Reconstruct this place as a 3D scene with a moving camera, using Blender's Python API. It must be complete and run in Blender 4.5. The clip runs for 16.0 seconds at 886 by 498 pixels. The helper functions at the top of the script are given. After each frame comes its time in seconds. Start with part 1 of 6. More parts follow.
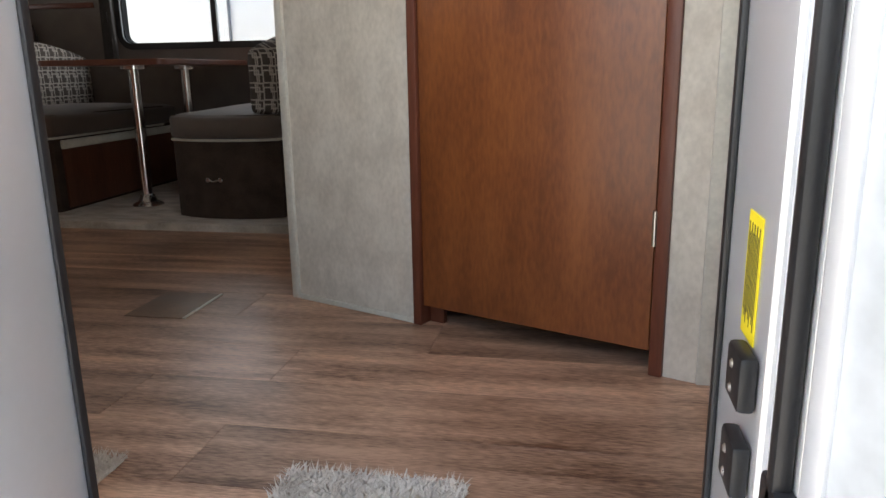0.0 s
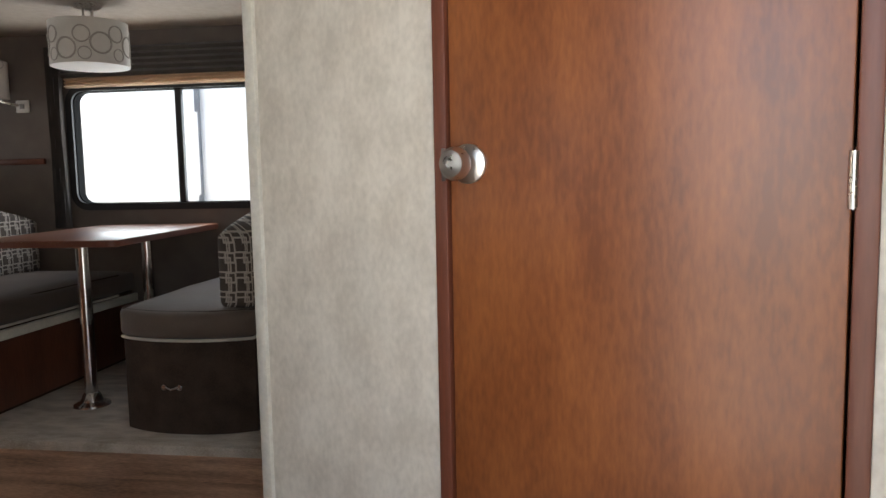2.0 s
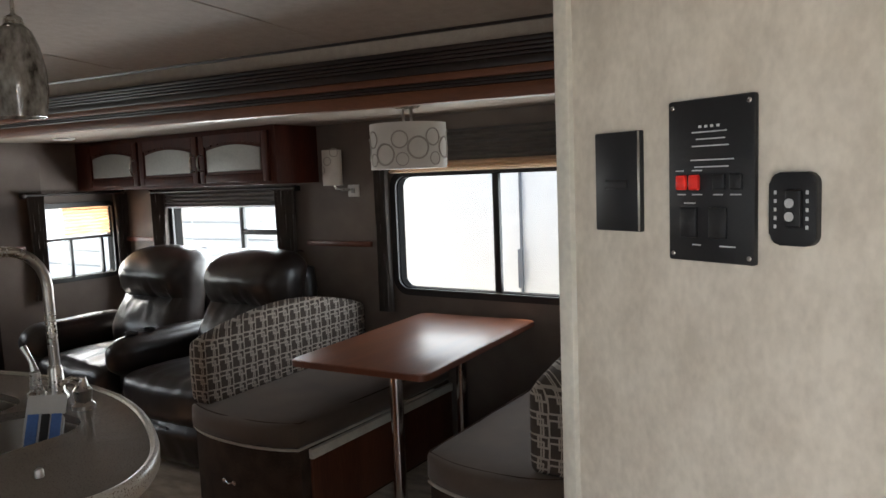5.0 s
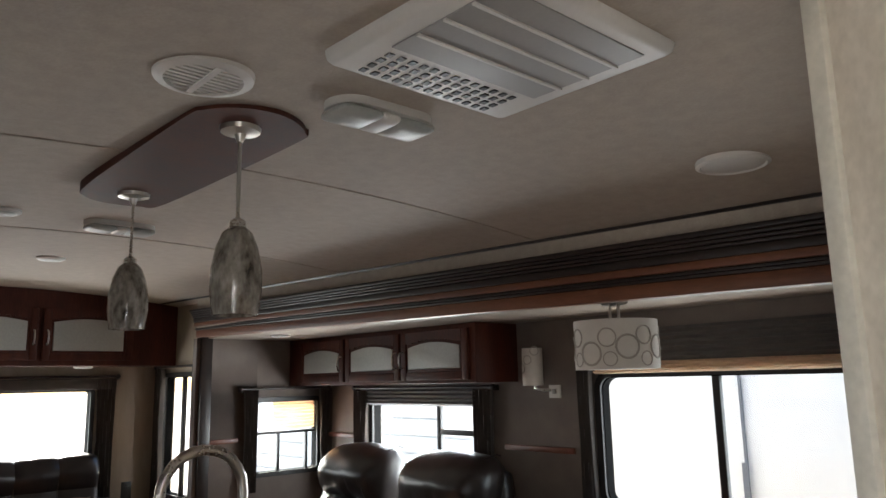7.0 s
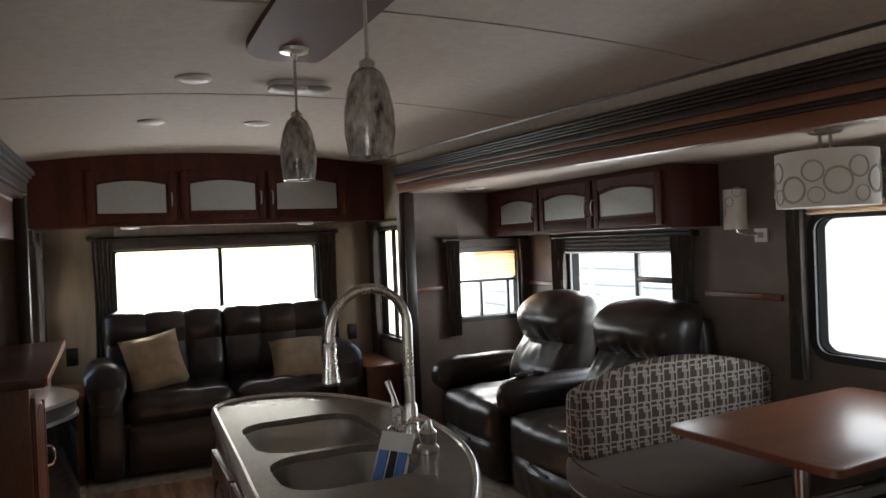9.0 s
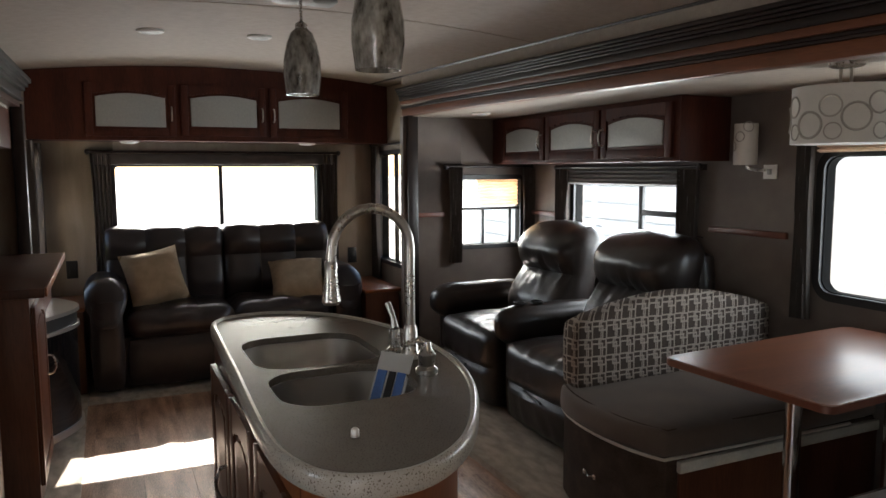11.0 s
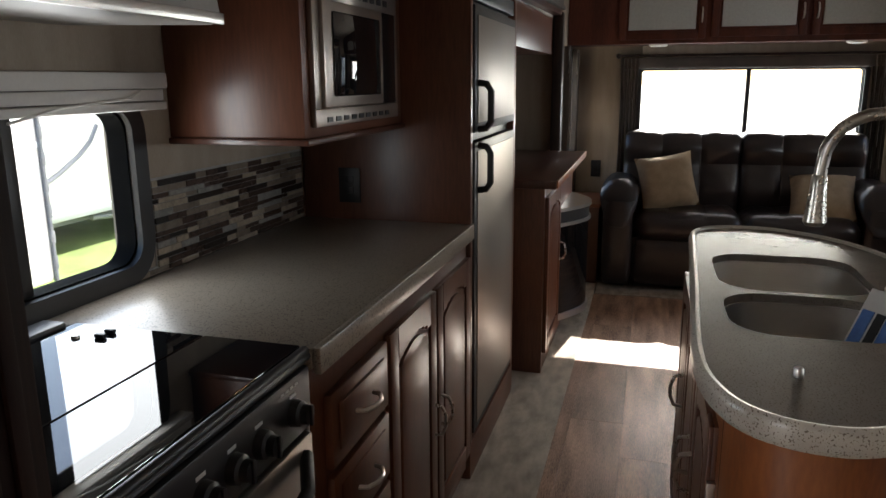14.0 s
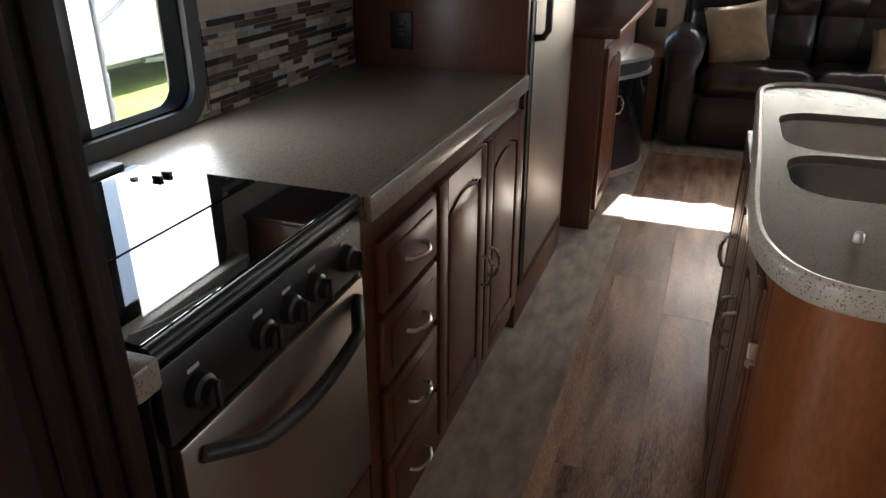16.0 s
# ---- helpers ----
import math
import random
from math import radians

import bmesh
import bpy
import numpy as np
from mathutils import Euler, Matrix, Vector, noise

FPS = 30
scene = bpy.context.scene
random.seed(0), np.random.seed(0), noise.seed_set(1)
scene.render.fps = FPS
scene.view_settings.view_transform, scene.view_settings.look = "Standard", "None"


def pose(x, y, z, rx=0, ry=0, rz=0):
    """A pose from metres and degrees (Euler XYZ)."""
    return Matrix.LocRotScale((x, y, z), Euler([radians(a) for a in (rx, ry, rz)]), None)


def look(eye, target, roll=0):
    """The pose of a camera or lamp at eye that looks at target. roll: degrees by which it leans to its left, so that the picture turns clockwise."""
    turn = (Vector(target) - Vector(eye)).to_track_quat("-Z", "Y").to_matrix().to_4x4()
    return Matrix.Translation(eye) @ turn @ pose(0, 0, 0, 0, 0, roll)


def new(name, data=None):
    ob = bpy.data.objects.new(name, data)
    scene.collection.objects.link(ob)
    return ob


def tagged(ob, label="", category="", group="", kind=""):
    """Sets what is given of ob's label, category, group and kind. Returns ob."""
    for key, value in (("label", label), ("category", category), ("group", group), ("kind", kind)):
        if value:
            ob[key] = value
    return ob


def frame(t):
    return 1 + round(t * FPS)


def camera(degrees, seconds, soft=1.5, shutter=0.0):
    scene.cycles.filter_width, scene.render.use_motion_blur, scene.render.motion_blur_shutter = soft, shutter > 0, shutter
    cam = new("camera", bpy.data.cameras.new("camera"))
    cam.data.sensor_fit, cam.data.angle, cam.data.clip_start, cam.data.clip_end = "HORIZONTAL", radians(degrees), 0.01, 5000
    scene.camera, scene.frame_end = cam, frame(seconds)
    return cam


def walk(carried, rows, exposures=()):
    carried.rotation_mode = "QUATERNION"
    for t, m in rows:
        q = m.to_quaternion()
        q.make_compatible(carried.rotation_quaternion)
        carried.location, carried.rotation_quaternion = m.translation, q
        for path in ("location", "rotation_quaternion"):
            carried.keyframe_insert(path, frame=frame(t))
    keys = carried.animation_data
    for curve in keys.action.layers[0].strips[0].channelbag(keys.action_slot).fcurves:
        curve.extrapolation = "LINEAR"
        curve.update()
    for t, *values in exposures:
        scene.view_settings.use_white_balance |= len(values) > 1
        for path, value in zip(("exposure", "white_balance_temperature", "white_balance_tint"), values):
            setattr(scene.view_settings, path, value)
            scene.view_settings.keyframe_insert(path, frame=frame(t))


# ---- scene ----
cam = camera(62.5, 16.0)
PATH = [
    (0, (1.03, 2.36, 0.673), (0.668, 4.268, 0.194), -0.9),
    (0.5, (0.978, 2.525, 0.678), (0.69, 4.446, 0.202), -0.4),
    (1, (0.886, 2.744, 0.793), (0.671, 4.687, 0.372), -1.3),
    (1.5, (0.821, 2.845, 0.883), (0.658, 4.822, 0.621), 1.4),
    (2, (0.799, 2.916, 0.948), (0.509, 4.885, 0.754), -1.1),
    (2.5, (0.817, 2.913, 1.086), (0.373, 4.848, 0.84), -1.5),
    (3, (0.788, 2.96, 1.097), (0.212, 4.858, 0.84), -1.3),
    (3.5, (0.686, 3.087, 1.139), (-0.031, 4.931, 0.845), -1.0),
    (4, (0.625, 3.151, 1.292), (-0.103, 5.002, 1.081), -2.5),
    (4.5, (0.607, 3.261, 1.302), (-0.193, 5.085, 1.115), -1.7),
    (5, (0.613, 3.403, 1.425), (-0.475, 5.069, 1.228), -2.2),
    (5.2, (0.614, 3.395, 1.454), (-0.595, 4.979, 1.28), -2.6),
    (7.3, (0.479, 3.555, 1.427), (-1.034, 4.806, 1.804), -1.1),
    (7.5, (0.505, 3.588, 1.415), (-1.082, 4.758, 1.746), -1.6),
    (8, (0.497, 3.66, 1.417), (-1.244, 4.609, 1.684), -1.4),
    (8.5, (0.526, 3.679, 1.408), (-1.277, 4.541, 1.5), -1.9),
    (11, (0.492, 3.686, 1.381), (-1.315, 4.516, 1.166), -0.2),
    (11.5, (0.45, 3.769, 1.381), (-1.459, 4.33, 1.18), 0.0),
    (12, (0.432, 3.811, 1.375), (-1.535, 4.11, 1.18), -1.2),
    (12.5, (0.439, 3.825, 1.374), (-1.543, 3.924, 1.125), -1.0),
    (13, (0.434, 3.827, 1.367), (-1.531, 3.657, 1.033), -0.2),
    (13.5, (0.441, 3.826, 1.359), (-1.48, 3.408, 0.992), -0.6),
    (14, (0.447, 3.828, 1.36), (-1.428, 3.296, 0.908), -0.4),
    (14.5, (0.443, 3.825, 1.354), (-1.35, 3.177, 0.75), -0.3),
    (15, (0.434, 3.818, 1.351), (-1.265, 3.171, 0.517), -0.1),
    (15.5, (0.431, 3.815, 1.351), (-1.245, 3.143, 0.492), -0.0),
    (16, (0.439, 3.822, 1.354), (-1.272, 3.203, 0.524), 0.1),
]
walk(cam, [(t, look(eye, target, roll)) for t, eye, target, roll in PATH], [(0.0, 1.97), (0.5, 2.05), (1.5, 2.25), (3.2, 2.22), (4.0, 2.03), (4.6, 1.93), (5.2, 1.93), (8.0, 2.1), (8.5, 1.97), (11.0, 1.97), (12.0, 1.6), (13.0, 1.8), (13.5, 1.84), (15.0, 2.3), (16.0, 2.36)])

# ---- world, sun, window light ----
world = bpy.data.worlds.new("sky_world")
scene.world = world
world.use_nodes = True
wn = world.node_tree
sky = wn.nodes.new("ShaderNodeTexSky")
sky.sky_type = "NISHITA"
sky.sun_disc = False
sky.sun_elevation = radians(34.5)
sky.sun_rotation = radians(-84)
sky.air_density = 1.0
sky.dust_density = 2.5
sky.ozone_density = 0.8
wn.links.new(sky.outputs[0], wn.nodes["Background"].inputs[0])
wn.nodes["Background"].inputs[1].default_value = 0.15
sun = new("sun", bpy.data.lights.new("sun", "SUN"))
sun.data.energy = 5.0
sun.data.angle = radians(0.5)
sun.data.color = (1.0, 0.95, 0.86)
sun.matrix_world = look((-12, 5.4, 9), (-12 + 1.0, 5.4 - 0.165, 9 - 0.69))


def window_light(name, at, target, w, h, power, color=(0.93, 0.97, 1.0)):
    lamp = new(name, bpy.data.lights.new(name, "AREA"))
    lamp.data.shape = "RECTANGLE"
    lamp.data.size, lamp.data.size_y = w, h
    lamp.data.energy = power
    lamp.data.color = color
    lamp.matrix_world = look(at, target)
    return lamp


# ---- materials ----
MATS = {}


def mat(name, color, rough=0.5, metal=0.0, vary=0.12, scale=8.0, bump=0.05, fine=120.0, stretch=(1, 1, 1), color2=None,
        coat=0.0, random_tint=0.0, spec=0.5, trans=0.0, sheen=0.0, coat_rough=0.12, ior=1.5):
    """A procedural surface: broad variation, fine grain and relief, in object metres."""
    if name in MATS:
        return MATS[name]
    m = bpy.data.materials.new(name)
    m.use_nodes = True
    n, l = m.node_tree.nodes, m.node_tree.links
    b = n["Principled BSDF"]
    tc = n.new("ShaderNodeTexCoord")
    mp = n.new("ShaderNodeMapping")
    mp.inputs["Scale"].default_value = stretch
    l.new(tc.outputs["Object"], mp.inputs["Vector"])
    broad = n.new("ShaderNodeTexNoise")
    broad.inputs["Scale"].default_value = scale
    broad.inputs["Detail"].default_value = 5
    grain = n.new("ShaderNodeTexNoise")
    grain.inputs["Scale"].default_value = fine
    grain.inputs["Detail"].default_value = 3
    for t in (broad, grain):
        l.new(mp.outputs[0], t.inputs["Vector"])
    mixn = n.new("ShaderNodeMath")
    mixn.operation = "MULTIPLY_ADD"
    mixn.inputs[1].default_value = 0.4
    l.new(grain.outputs[0], mixn.inputs[0])
    half = n.new("ShaderNodeMath")
    half.operation = "MULTIPLY"
    half.inputs[1].default_value = 0.6
    l.new(broad.outputs[0], half.inputs[0])
    l.new(half.outputs[0], mixn.inputs[2])
    ramp = n.new("ShaderNodeValToRGB")
    c2 = color2 or tuple(c * (1 + vary) for c in color)
    c1 = tuple(c * (1 - vary) for c in color) if not color2 else color
    ramp.color_ramp.elements[0].position, ramp.color_ramp.elements[1].position = 0.36, 0.64
    ramp.color_ramp.elements[0].color, ramp.color_ramp.elements[1].color = (*c1, 1), (*c2, 1)
    l.new(mixn.outputs[0], ramp.inputs[0])
    out = ramp.outputs[0]
    if random_tint:
        info = n.new("ShaderNodeObjectInfo")
        rr = n.new("ShaderNodeMapRange")
        rr.inputs[3].default_value, rr.inputs[4].default_value = 1 - random_tint, 1 + random_tint
        l.new(info.outputs["Random"], rr.inputs[0])
        mul = n.new("ShaderNodeVectorMath")
        mul.operation = "SCALE"
        l.new(out, mul.inputs[0])
        l.new(rr.outputs[0], mul.inputs["Scale"])
        out = mul.outputs[0]
        off = n.new("ShaderNodeVectorMath")
        off.operation = "MULTIPLY_ADD"
        comb = n.new("ShaderNodeCombineXYZ")
        for k in range(3):
            l.new(info.outputs["Random"], comb.inputs[k])
        off.inputs[1].default_value = (17, 31, 5)
        l.new(comb.outputs[0], off.inputs[0])
        l.new(tc.outputs["Object"], off.inputs[2])
        l.new(off.outputs[0], mp.inputs["Vector"])
    l.new(out, b.inputs["Base Color"])
    rmap = n.new("ShaderNodeMapRange")
    rmap.inputs[3].default_value, rmap.inputs[4].default_value = max(0.02, rough * 0.8), min(1, rough * 1.2)
    l.new(mixn.outputs[0], rmap.inputs[0])
    l.new(rmap.outputs[0], b.inputs["Roughness"])
    b.inputs["Metallic"].default_value = metal
    b.inputs["Coat Weight"].default_value = coat
    b.inputs["Coat Roughness"].default_value = coat_rough
    b.inputs["IOR"].default_value = ior
    b.inputs["Specular IOR Level"].default_value = spec
    b.inputs["Transmission Weight"].default_value = trans
    b.inputs["Sheen Weight"].default_value = sheen
    if bump:
        bp = n.new("ShaderNodeBump")
        bp.inputs["Strength"].default_value = bump
        bp.inputs["Distance"].default_value = 0.01
        l.new(mixn.outputs[0], bp.inputs["Height"])
        l.new(bp.outputs[0], b.inputs["Normal"])
    MATS[name] = m
    return m


def speckled(name, color, dots, rough=0.35, dot_scale=260.0, amount=0.42, coat=0.2, spec=0.5):
    m = mat(name, color, rough, vary=0.06, scale=20, fine=300, bump=0.0, coat=coat, spec=spec)
    n, l = m.node_tree.nodes, m.node_tree.links
    b = n["Principled BSDF"]
    src = b.inputs["Base Color"].links[0].from_socket
    vor = n.new("ShaderNodeTexNoise")
    vor.inputs["Scale"].default_value = dot_scale
    vor.inputs["Detail"].default_value = 1
    tc = n.new("ShaderNodeTexCoord")
    l.new(tc.outputs["Object"], vor.inputs["Vector"])
    rp = n.new("ShaderNodeValToRGB")
    rp.color_ramp.elements[0].position, rp.color_ramp.elements[1].position = 1 - amount, 1 - amount + 0.05
    l.new(vor.outputs[0], rp.inputs[0])
    mx = n.new("ShaderNodeMixRGB")
    mx.inputs[2].default_value = (*dots, 1)
    l.new(rp.outputs[0], mx.inputs[0])
    l.new(src, mx.inputs[1])
    l.new(mx.outputs[0], b.inputs["Base Color"])
    return m


CHERRY = mat("cherry_panel", (0.165, 0.045, 0.012), 0.42, scale=3.2, fine=38, stretch=(3.2, 3.2, 0.9), color2=(0.305, 0.096, 0.025), bump=0.02, coat=0.25, spec=0.6, coat_rough=0.32)
DARKWOOD = mat("dark_cherry", (0.042, 0.013, 0.007), 0.34, scale=3, fine=40, stretch=(3, 3, 0.4), color2=(0.088, 0.03, 0.016), bump=0.02, coat=0.3)
CABWOOD = mat("cabinet_cherry", (0.075, 0.024, 0.012), 0.34, scale=3, fine=40, stretch=(3, 3, 0.4), color2=(0.14, 0.05, 0.024), bump=0.02, coat=0.12, coat_rough=0.25)
REDCAB = mat("red_cherry_cabinet", (0.045, 0.012, 0.008), 0.55, scale=3, fine=40, stretch=(3, 3, 0.4), color2=(0.092, 0.026, 0.014), bump=0.02, spec=0.22)
REDTRIM = mat("red_brown_trim", (0.105, 0.03, 0.016), 0.4, scale=3, fine=60, stretch=(3, 3, 0.3), color2=(0.16, 0.05, 0.026), bump=0.02)
FASCIA = mat("brown_fascia_board", (0.12, 0.040, 0.018), 0.45, scale=5, fine=60, stretch=(0.4, 3, 3), color2=(0.20, 0.072, 0.032), bump=0.02)
ESPRESSO = mat("espresso_moulding", (0.011, 0.007, 0.006), 0.4, scale=6, fine=80, stretch=(0.3, 2, 2), color2=(0.026, 0.015, 0.011), bump=0.02, coat=0.08)
POSTWOOD = mat("espresso_post", (0.006, 0.003, 0.003), 0.65, scale=9, fine=70, stretch=(3, 3, 0.12), color2=(0.022, 0.010, 0.007), bump=0.05, spec=0.1)
TABLEWOOD = mat("table_laminate", (0.14, 0.045, 0.02), 0.36, scale=4, fine=60, stretch=(4, 0.5, 4), color2=(0.23, 0.085, 0.042), bump=0.01, coat=0.12)
WALL = mat("wallboard_linen", (0.52, 0.465, 0.385), 0.55, scale=10, fine=60, stretch=(1.5, 1.5, 1.0), color2=(0.68, 0.62, 0.525), bump=0.02)
WALLTRIM = mat("wall_trim", (0.60, 0.57, 0.49), 0.5, scale=9, fine=90, bump=0.02)
BROWNWALL = mat("taupe_wallpaper", (0.135, 0.105, 0.088), 0.7, scale=8, fine=180, color2=(0.18, 0.145, 0.122), bump=0.04)
REARWALL = mat("tan_wallpaper", (0.29, 0.235, 0.18), 0.7, scale=8, fine=180, stretch=(2.5, 2.5, 0.4), color2=(0.38, 0.315, 0.245), bump=0.04)
CEIL = mat("ceiling_vinyl", (0.36, 0.305, 0.252), 0.75, scale=26, fine=150, color2=(0.43, 0.37, 0.31), bump=0.22)
# Wide colour contrast paints in the shade marks of the brushed pile.
CARPET = mat("beige_carpet", (0.28, 0.235, 0.18), 1.0, scale=11, fine=230, stretch=(0.8, 1.8, 1), color2=(0.58, 0.50, 0.405), bump=0.9, sheen=0.1)
MATRUG = mat("shag_mat_fibre", (0.55, 0.47, 0.38), 1.0, scale=30, fine=200, color2=(0.80, 0.72, 0.62), bump=0.3)
LEATHER = mat("dark_brown_leather", (0.011, 0.008, 0.007), 0.35, scale=24, fine=260, color2=(0.024, 0.017, 0.015), bump=0.15, coat=0.15, coat_rough=0.2)
SOFALEATHER = mat("sofa_leather", (0.014, 0.010, 0.010), 0.34, scale=9, fine=260, color2=(0.027, 0.019, 0.018), bump=0.06, coat=0.15, coat_rough=0.2)
BROWNFAB = mat("brown_microfibre", (0.030, 0.019, 0.013), 0.95, scale=12, fine=260, color2=(0.070, 0.045, 0.031), bump=0.2, spec=0.2)
SEATFAB = mat("seat_microfibre", (0.082, 0.057, 0.042), 0.95, scale=7, fine=300, color2=(0.118, 0.083, 0.060), bump=0.15, sheen=0.12)
PIPING = mat("cream_piping", (0.55, 0.50, 0.43), 0.8, bump=0.05)
PILLOW = mat("tan_pillow_weave", (0.21, 0.145, 0.082), 0.95, scale=15, fine=260, color2=(0.31, 0.225, 0.14), bump=0.25)
CHROME = mat("chrome", (0.75, 0.74, 0.73), 0.16, metal=1.0, vary=0.04, bump=0.005)
NICKEL = mat("brushed_nickel", (0.60, 0.57, 0.53), 0.28, metal=1.0, vary=0.03, bump=0.0)
STEEL = mat("stainless_steel", (0.72, 0.69, 0.65), 0.3, metal=1.0, vary=0.06, scale=3, fine=160, stretch=(0.2, 0.2, 5), bump=0.01)
STEELFRONT = mat("appliance_steel", (0.45, 0.41, 0.37), 0.34, metal=1.0, vary=0.05, scale=3, fine=160, stretch=(4, 4, 0.2), bump=0.01)
ALU = mat("aluminium_frame", (0.70, 0.71, 0.73), 0.38, metal=0.6, vary=0.02, scale=4, fine=60, bump=0.0)
# White door greyed for shade; its blotches are painted in for reflections.
DOORSKIN = mat("pale_shaded_fibreglass", (0.50, 0.53, 0.55), 0.3, vary=0.12, scale=5, fine=40, bump=0.02, coat=0.3)
STITCH = mat("pale_stitching", (0.085, 0.066, 0.058), 0.7, vary=0.1, bump=0.0)
BLACKPL = mat("black_plastic", (0.012, 0.012, 0.013), 0.42, vary=0.2, fine=300, bump=0.03)
BLACKGL = mat("black_stove_glass", (0.006, 0.006, 0.007), 0.035, vary=0.2, bump=0.0, spec=0.8)
COVERGL = mat("mirror_black_cover_glass", (0.006, 0.007, 0.009), 0.02, vary=0.2, bump=0.0, ior=1.75)
RUBBER = mat("black_rubber", (0.005, 0.005, 0.005), 0.85, vary=0.2, bump=0.02, spec=0.08)
BLACKFR = mat("black_window_frame", (0.014, 0.013, 0.013), 0.4, vary=0.15, bump=0.01)
WHITEPL = mat("white_plastic", (0.62, 0.60, 0.57), 0.45, vary=0.04, bump=0.01)
GREYPL = mat("grey_plastic", (0.30, 0.29, 0.28), 0.5, vary=0.05, bump=0.01)
FROST = mat("frosted_glass", (0.36, 0.37, 0.35), 0.4, vary=0.06, scale=60, bump=0.05)
SHADE = mat("lamp_shade_cloth", (0.66, 0.63, 0.58), 0.8, vary=0.05, scale=20, fine=250, bump=0.06)
SHADERING = mat("shade_ring_print", (0.40, 0.37, 0.33), 0.8, vary=0.06, bump=0.02)
DRAPE = mat("dark_drape", (0.045, 0.036, 0.030), 0.9, scale=14, fine=220, color2=(0.075, 0.06, 0.05), bump=0.15, sheen=0.3)
BLINDT = mat("tan_pleated_blind", (0.80, 0.62, 0.47), 0.8, vary=0.08, fine=200, bump=0.03)
BLINDW = mat("white_blind_rail", (0.66, 0.64, 0.60), 0.5, vary=0.05, bump=0.02)
COUNTER = speckled("laminate_counter", (0.235, 0.20, 0.16), (0.10, 0.078, 0.06), 0.34, 260, 0.41)
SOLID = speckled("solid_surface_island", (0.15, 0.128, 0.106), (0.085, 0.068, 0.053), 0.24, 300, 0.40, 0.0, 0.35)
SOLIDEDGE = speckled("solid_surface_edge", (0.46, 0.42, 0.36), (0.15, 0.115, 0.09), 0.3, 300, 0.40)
YELLOW = mat("yellow_sticker", (0.85, 0.68, 0.02), 0.5, vary=0.03, bump=0.0)
PRINT = mat("print_black", (0.02, 0.02, 0.02), 0.6, vary=0.1, bump=0.0)
PRINTW = mat("print_white", (0.50, 0.50, 0.50), 0.6, vary=0.05, bump=0.0)
REDSW = mat("red_rocker", (0.75, 0.03, 0.02), 0.35, vary=0.05, bump=0.0)
BLUEP = mat("brochure_blue", (0.10, 0.20, 0.48), 0.35, vary=0.15, bump=0.0)
# Plate colour imitates a see-through grey shadow on the planks.
PLATE = mat("shadow_floor_plate", (0.20, 0.125, 0.08), 0.5, vary=0.2, bump=0.02)
PLANK = mat("vinyl_plank", (0.135, 0.060, 0.030), 0.42, scale=2.4, fine=44, stretch=(1.0, 6, 6), color2=(0.66, 0.405, 0.265), bump=0.05, random_tint=0.2, coat=0.05)
TRAILERW = mat("white_trailer_skin", (0.80, 0.80, 0.79), 0.4, vary=0.03, bump=0.01)
SIDING = mat("grey_siding", (0.62, 0.64, 0.66), 0.6, vary=0.06, bump=0.02)
GRASS = mat("grass", (0.11, 0.16, 0.035), 0.9, scale=1.5, fine=60, color2=(0.24, 0.31, 0.09), bump=0.4)
GRAVEL = mat("pale_gravel", (0.48, 0.44, 0.385), 0.9, scale=2, fine=40, color2=(0.60, 0.56, 0.50), bump=0.2)
GREYOUT = mat("grey_post", (0.16, 0.17, 0.19), 0.5, vary=0.1, bump=0.02)


def glass_mat(name, tint=(1, 1, 1), rough=0.0):
    m = bpy.data.materials.new(name)
    m.use_nodes = True
    n, l = m.node_tree.nodes, m.node_tree.links
    n.remove(n["Principled BSDF"])
    tr, gl, mx = (n.new("ShaderNodeBsdfTransparent"), n.new("ShaderNodeBsdfGlossy"), n.new("ShaderNodeMixShader"))
    tr.inputs[0].default_value = (*tint, 1)
    gl.inputs["Roughness"].default_value = rough
    mx.inputs[0].default_value = 0.05
    l.new(tr.outputs[0], mx.inputs[1])
    l.new(gl.outputs[0], mx.inputs[2])
    l.new(mx.outputs[0], n["Material Output"].inputs[0])
    return m




def backlit_cloth(m):
    """Thin cloth that lets light through from behind."""
    n, l = m.node_tree.nodes, m.node_tree.links
    b = n["Principled BSDF"]
    tl, mx = n.new("ShaderNodeBsdfTranslucent"), n.new("ShaderNodeMixShader")
    l.new(b.inputs["Base Color"].links[0].from_socket, tl.inputs[0])
    mx.inputs[0].default_value = 0.6
    l.new(b.outputs[0], mx.inputs[1])
    l.new(tl.outputs[0], mx.inputs[2])
    l.new(mx.outputs[0], n["Material Output"].inputs[0])


backlit_cloth(BLINDT)
PANE = glass_mat("window_glass", (0.93, 0.95, 0.95))
PENDGLASS = mat("smoky_swirl_glass", (0.16, 0.135, 0.105), 0.12, scale=34, fine=90, stretch=(1, 1, 0.5), color2=(0.74, 0.69, 0.61), bump=0.3, trans=0.45, coat=0.5)


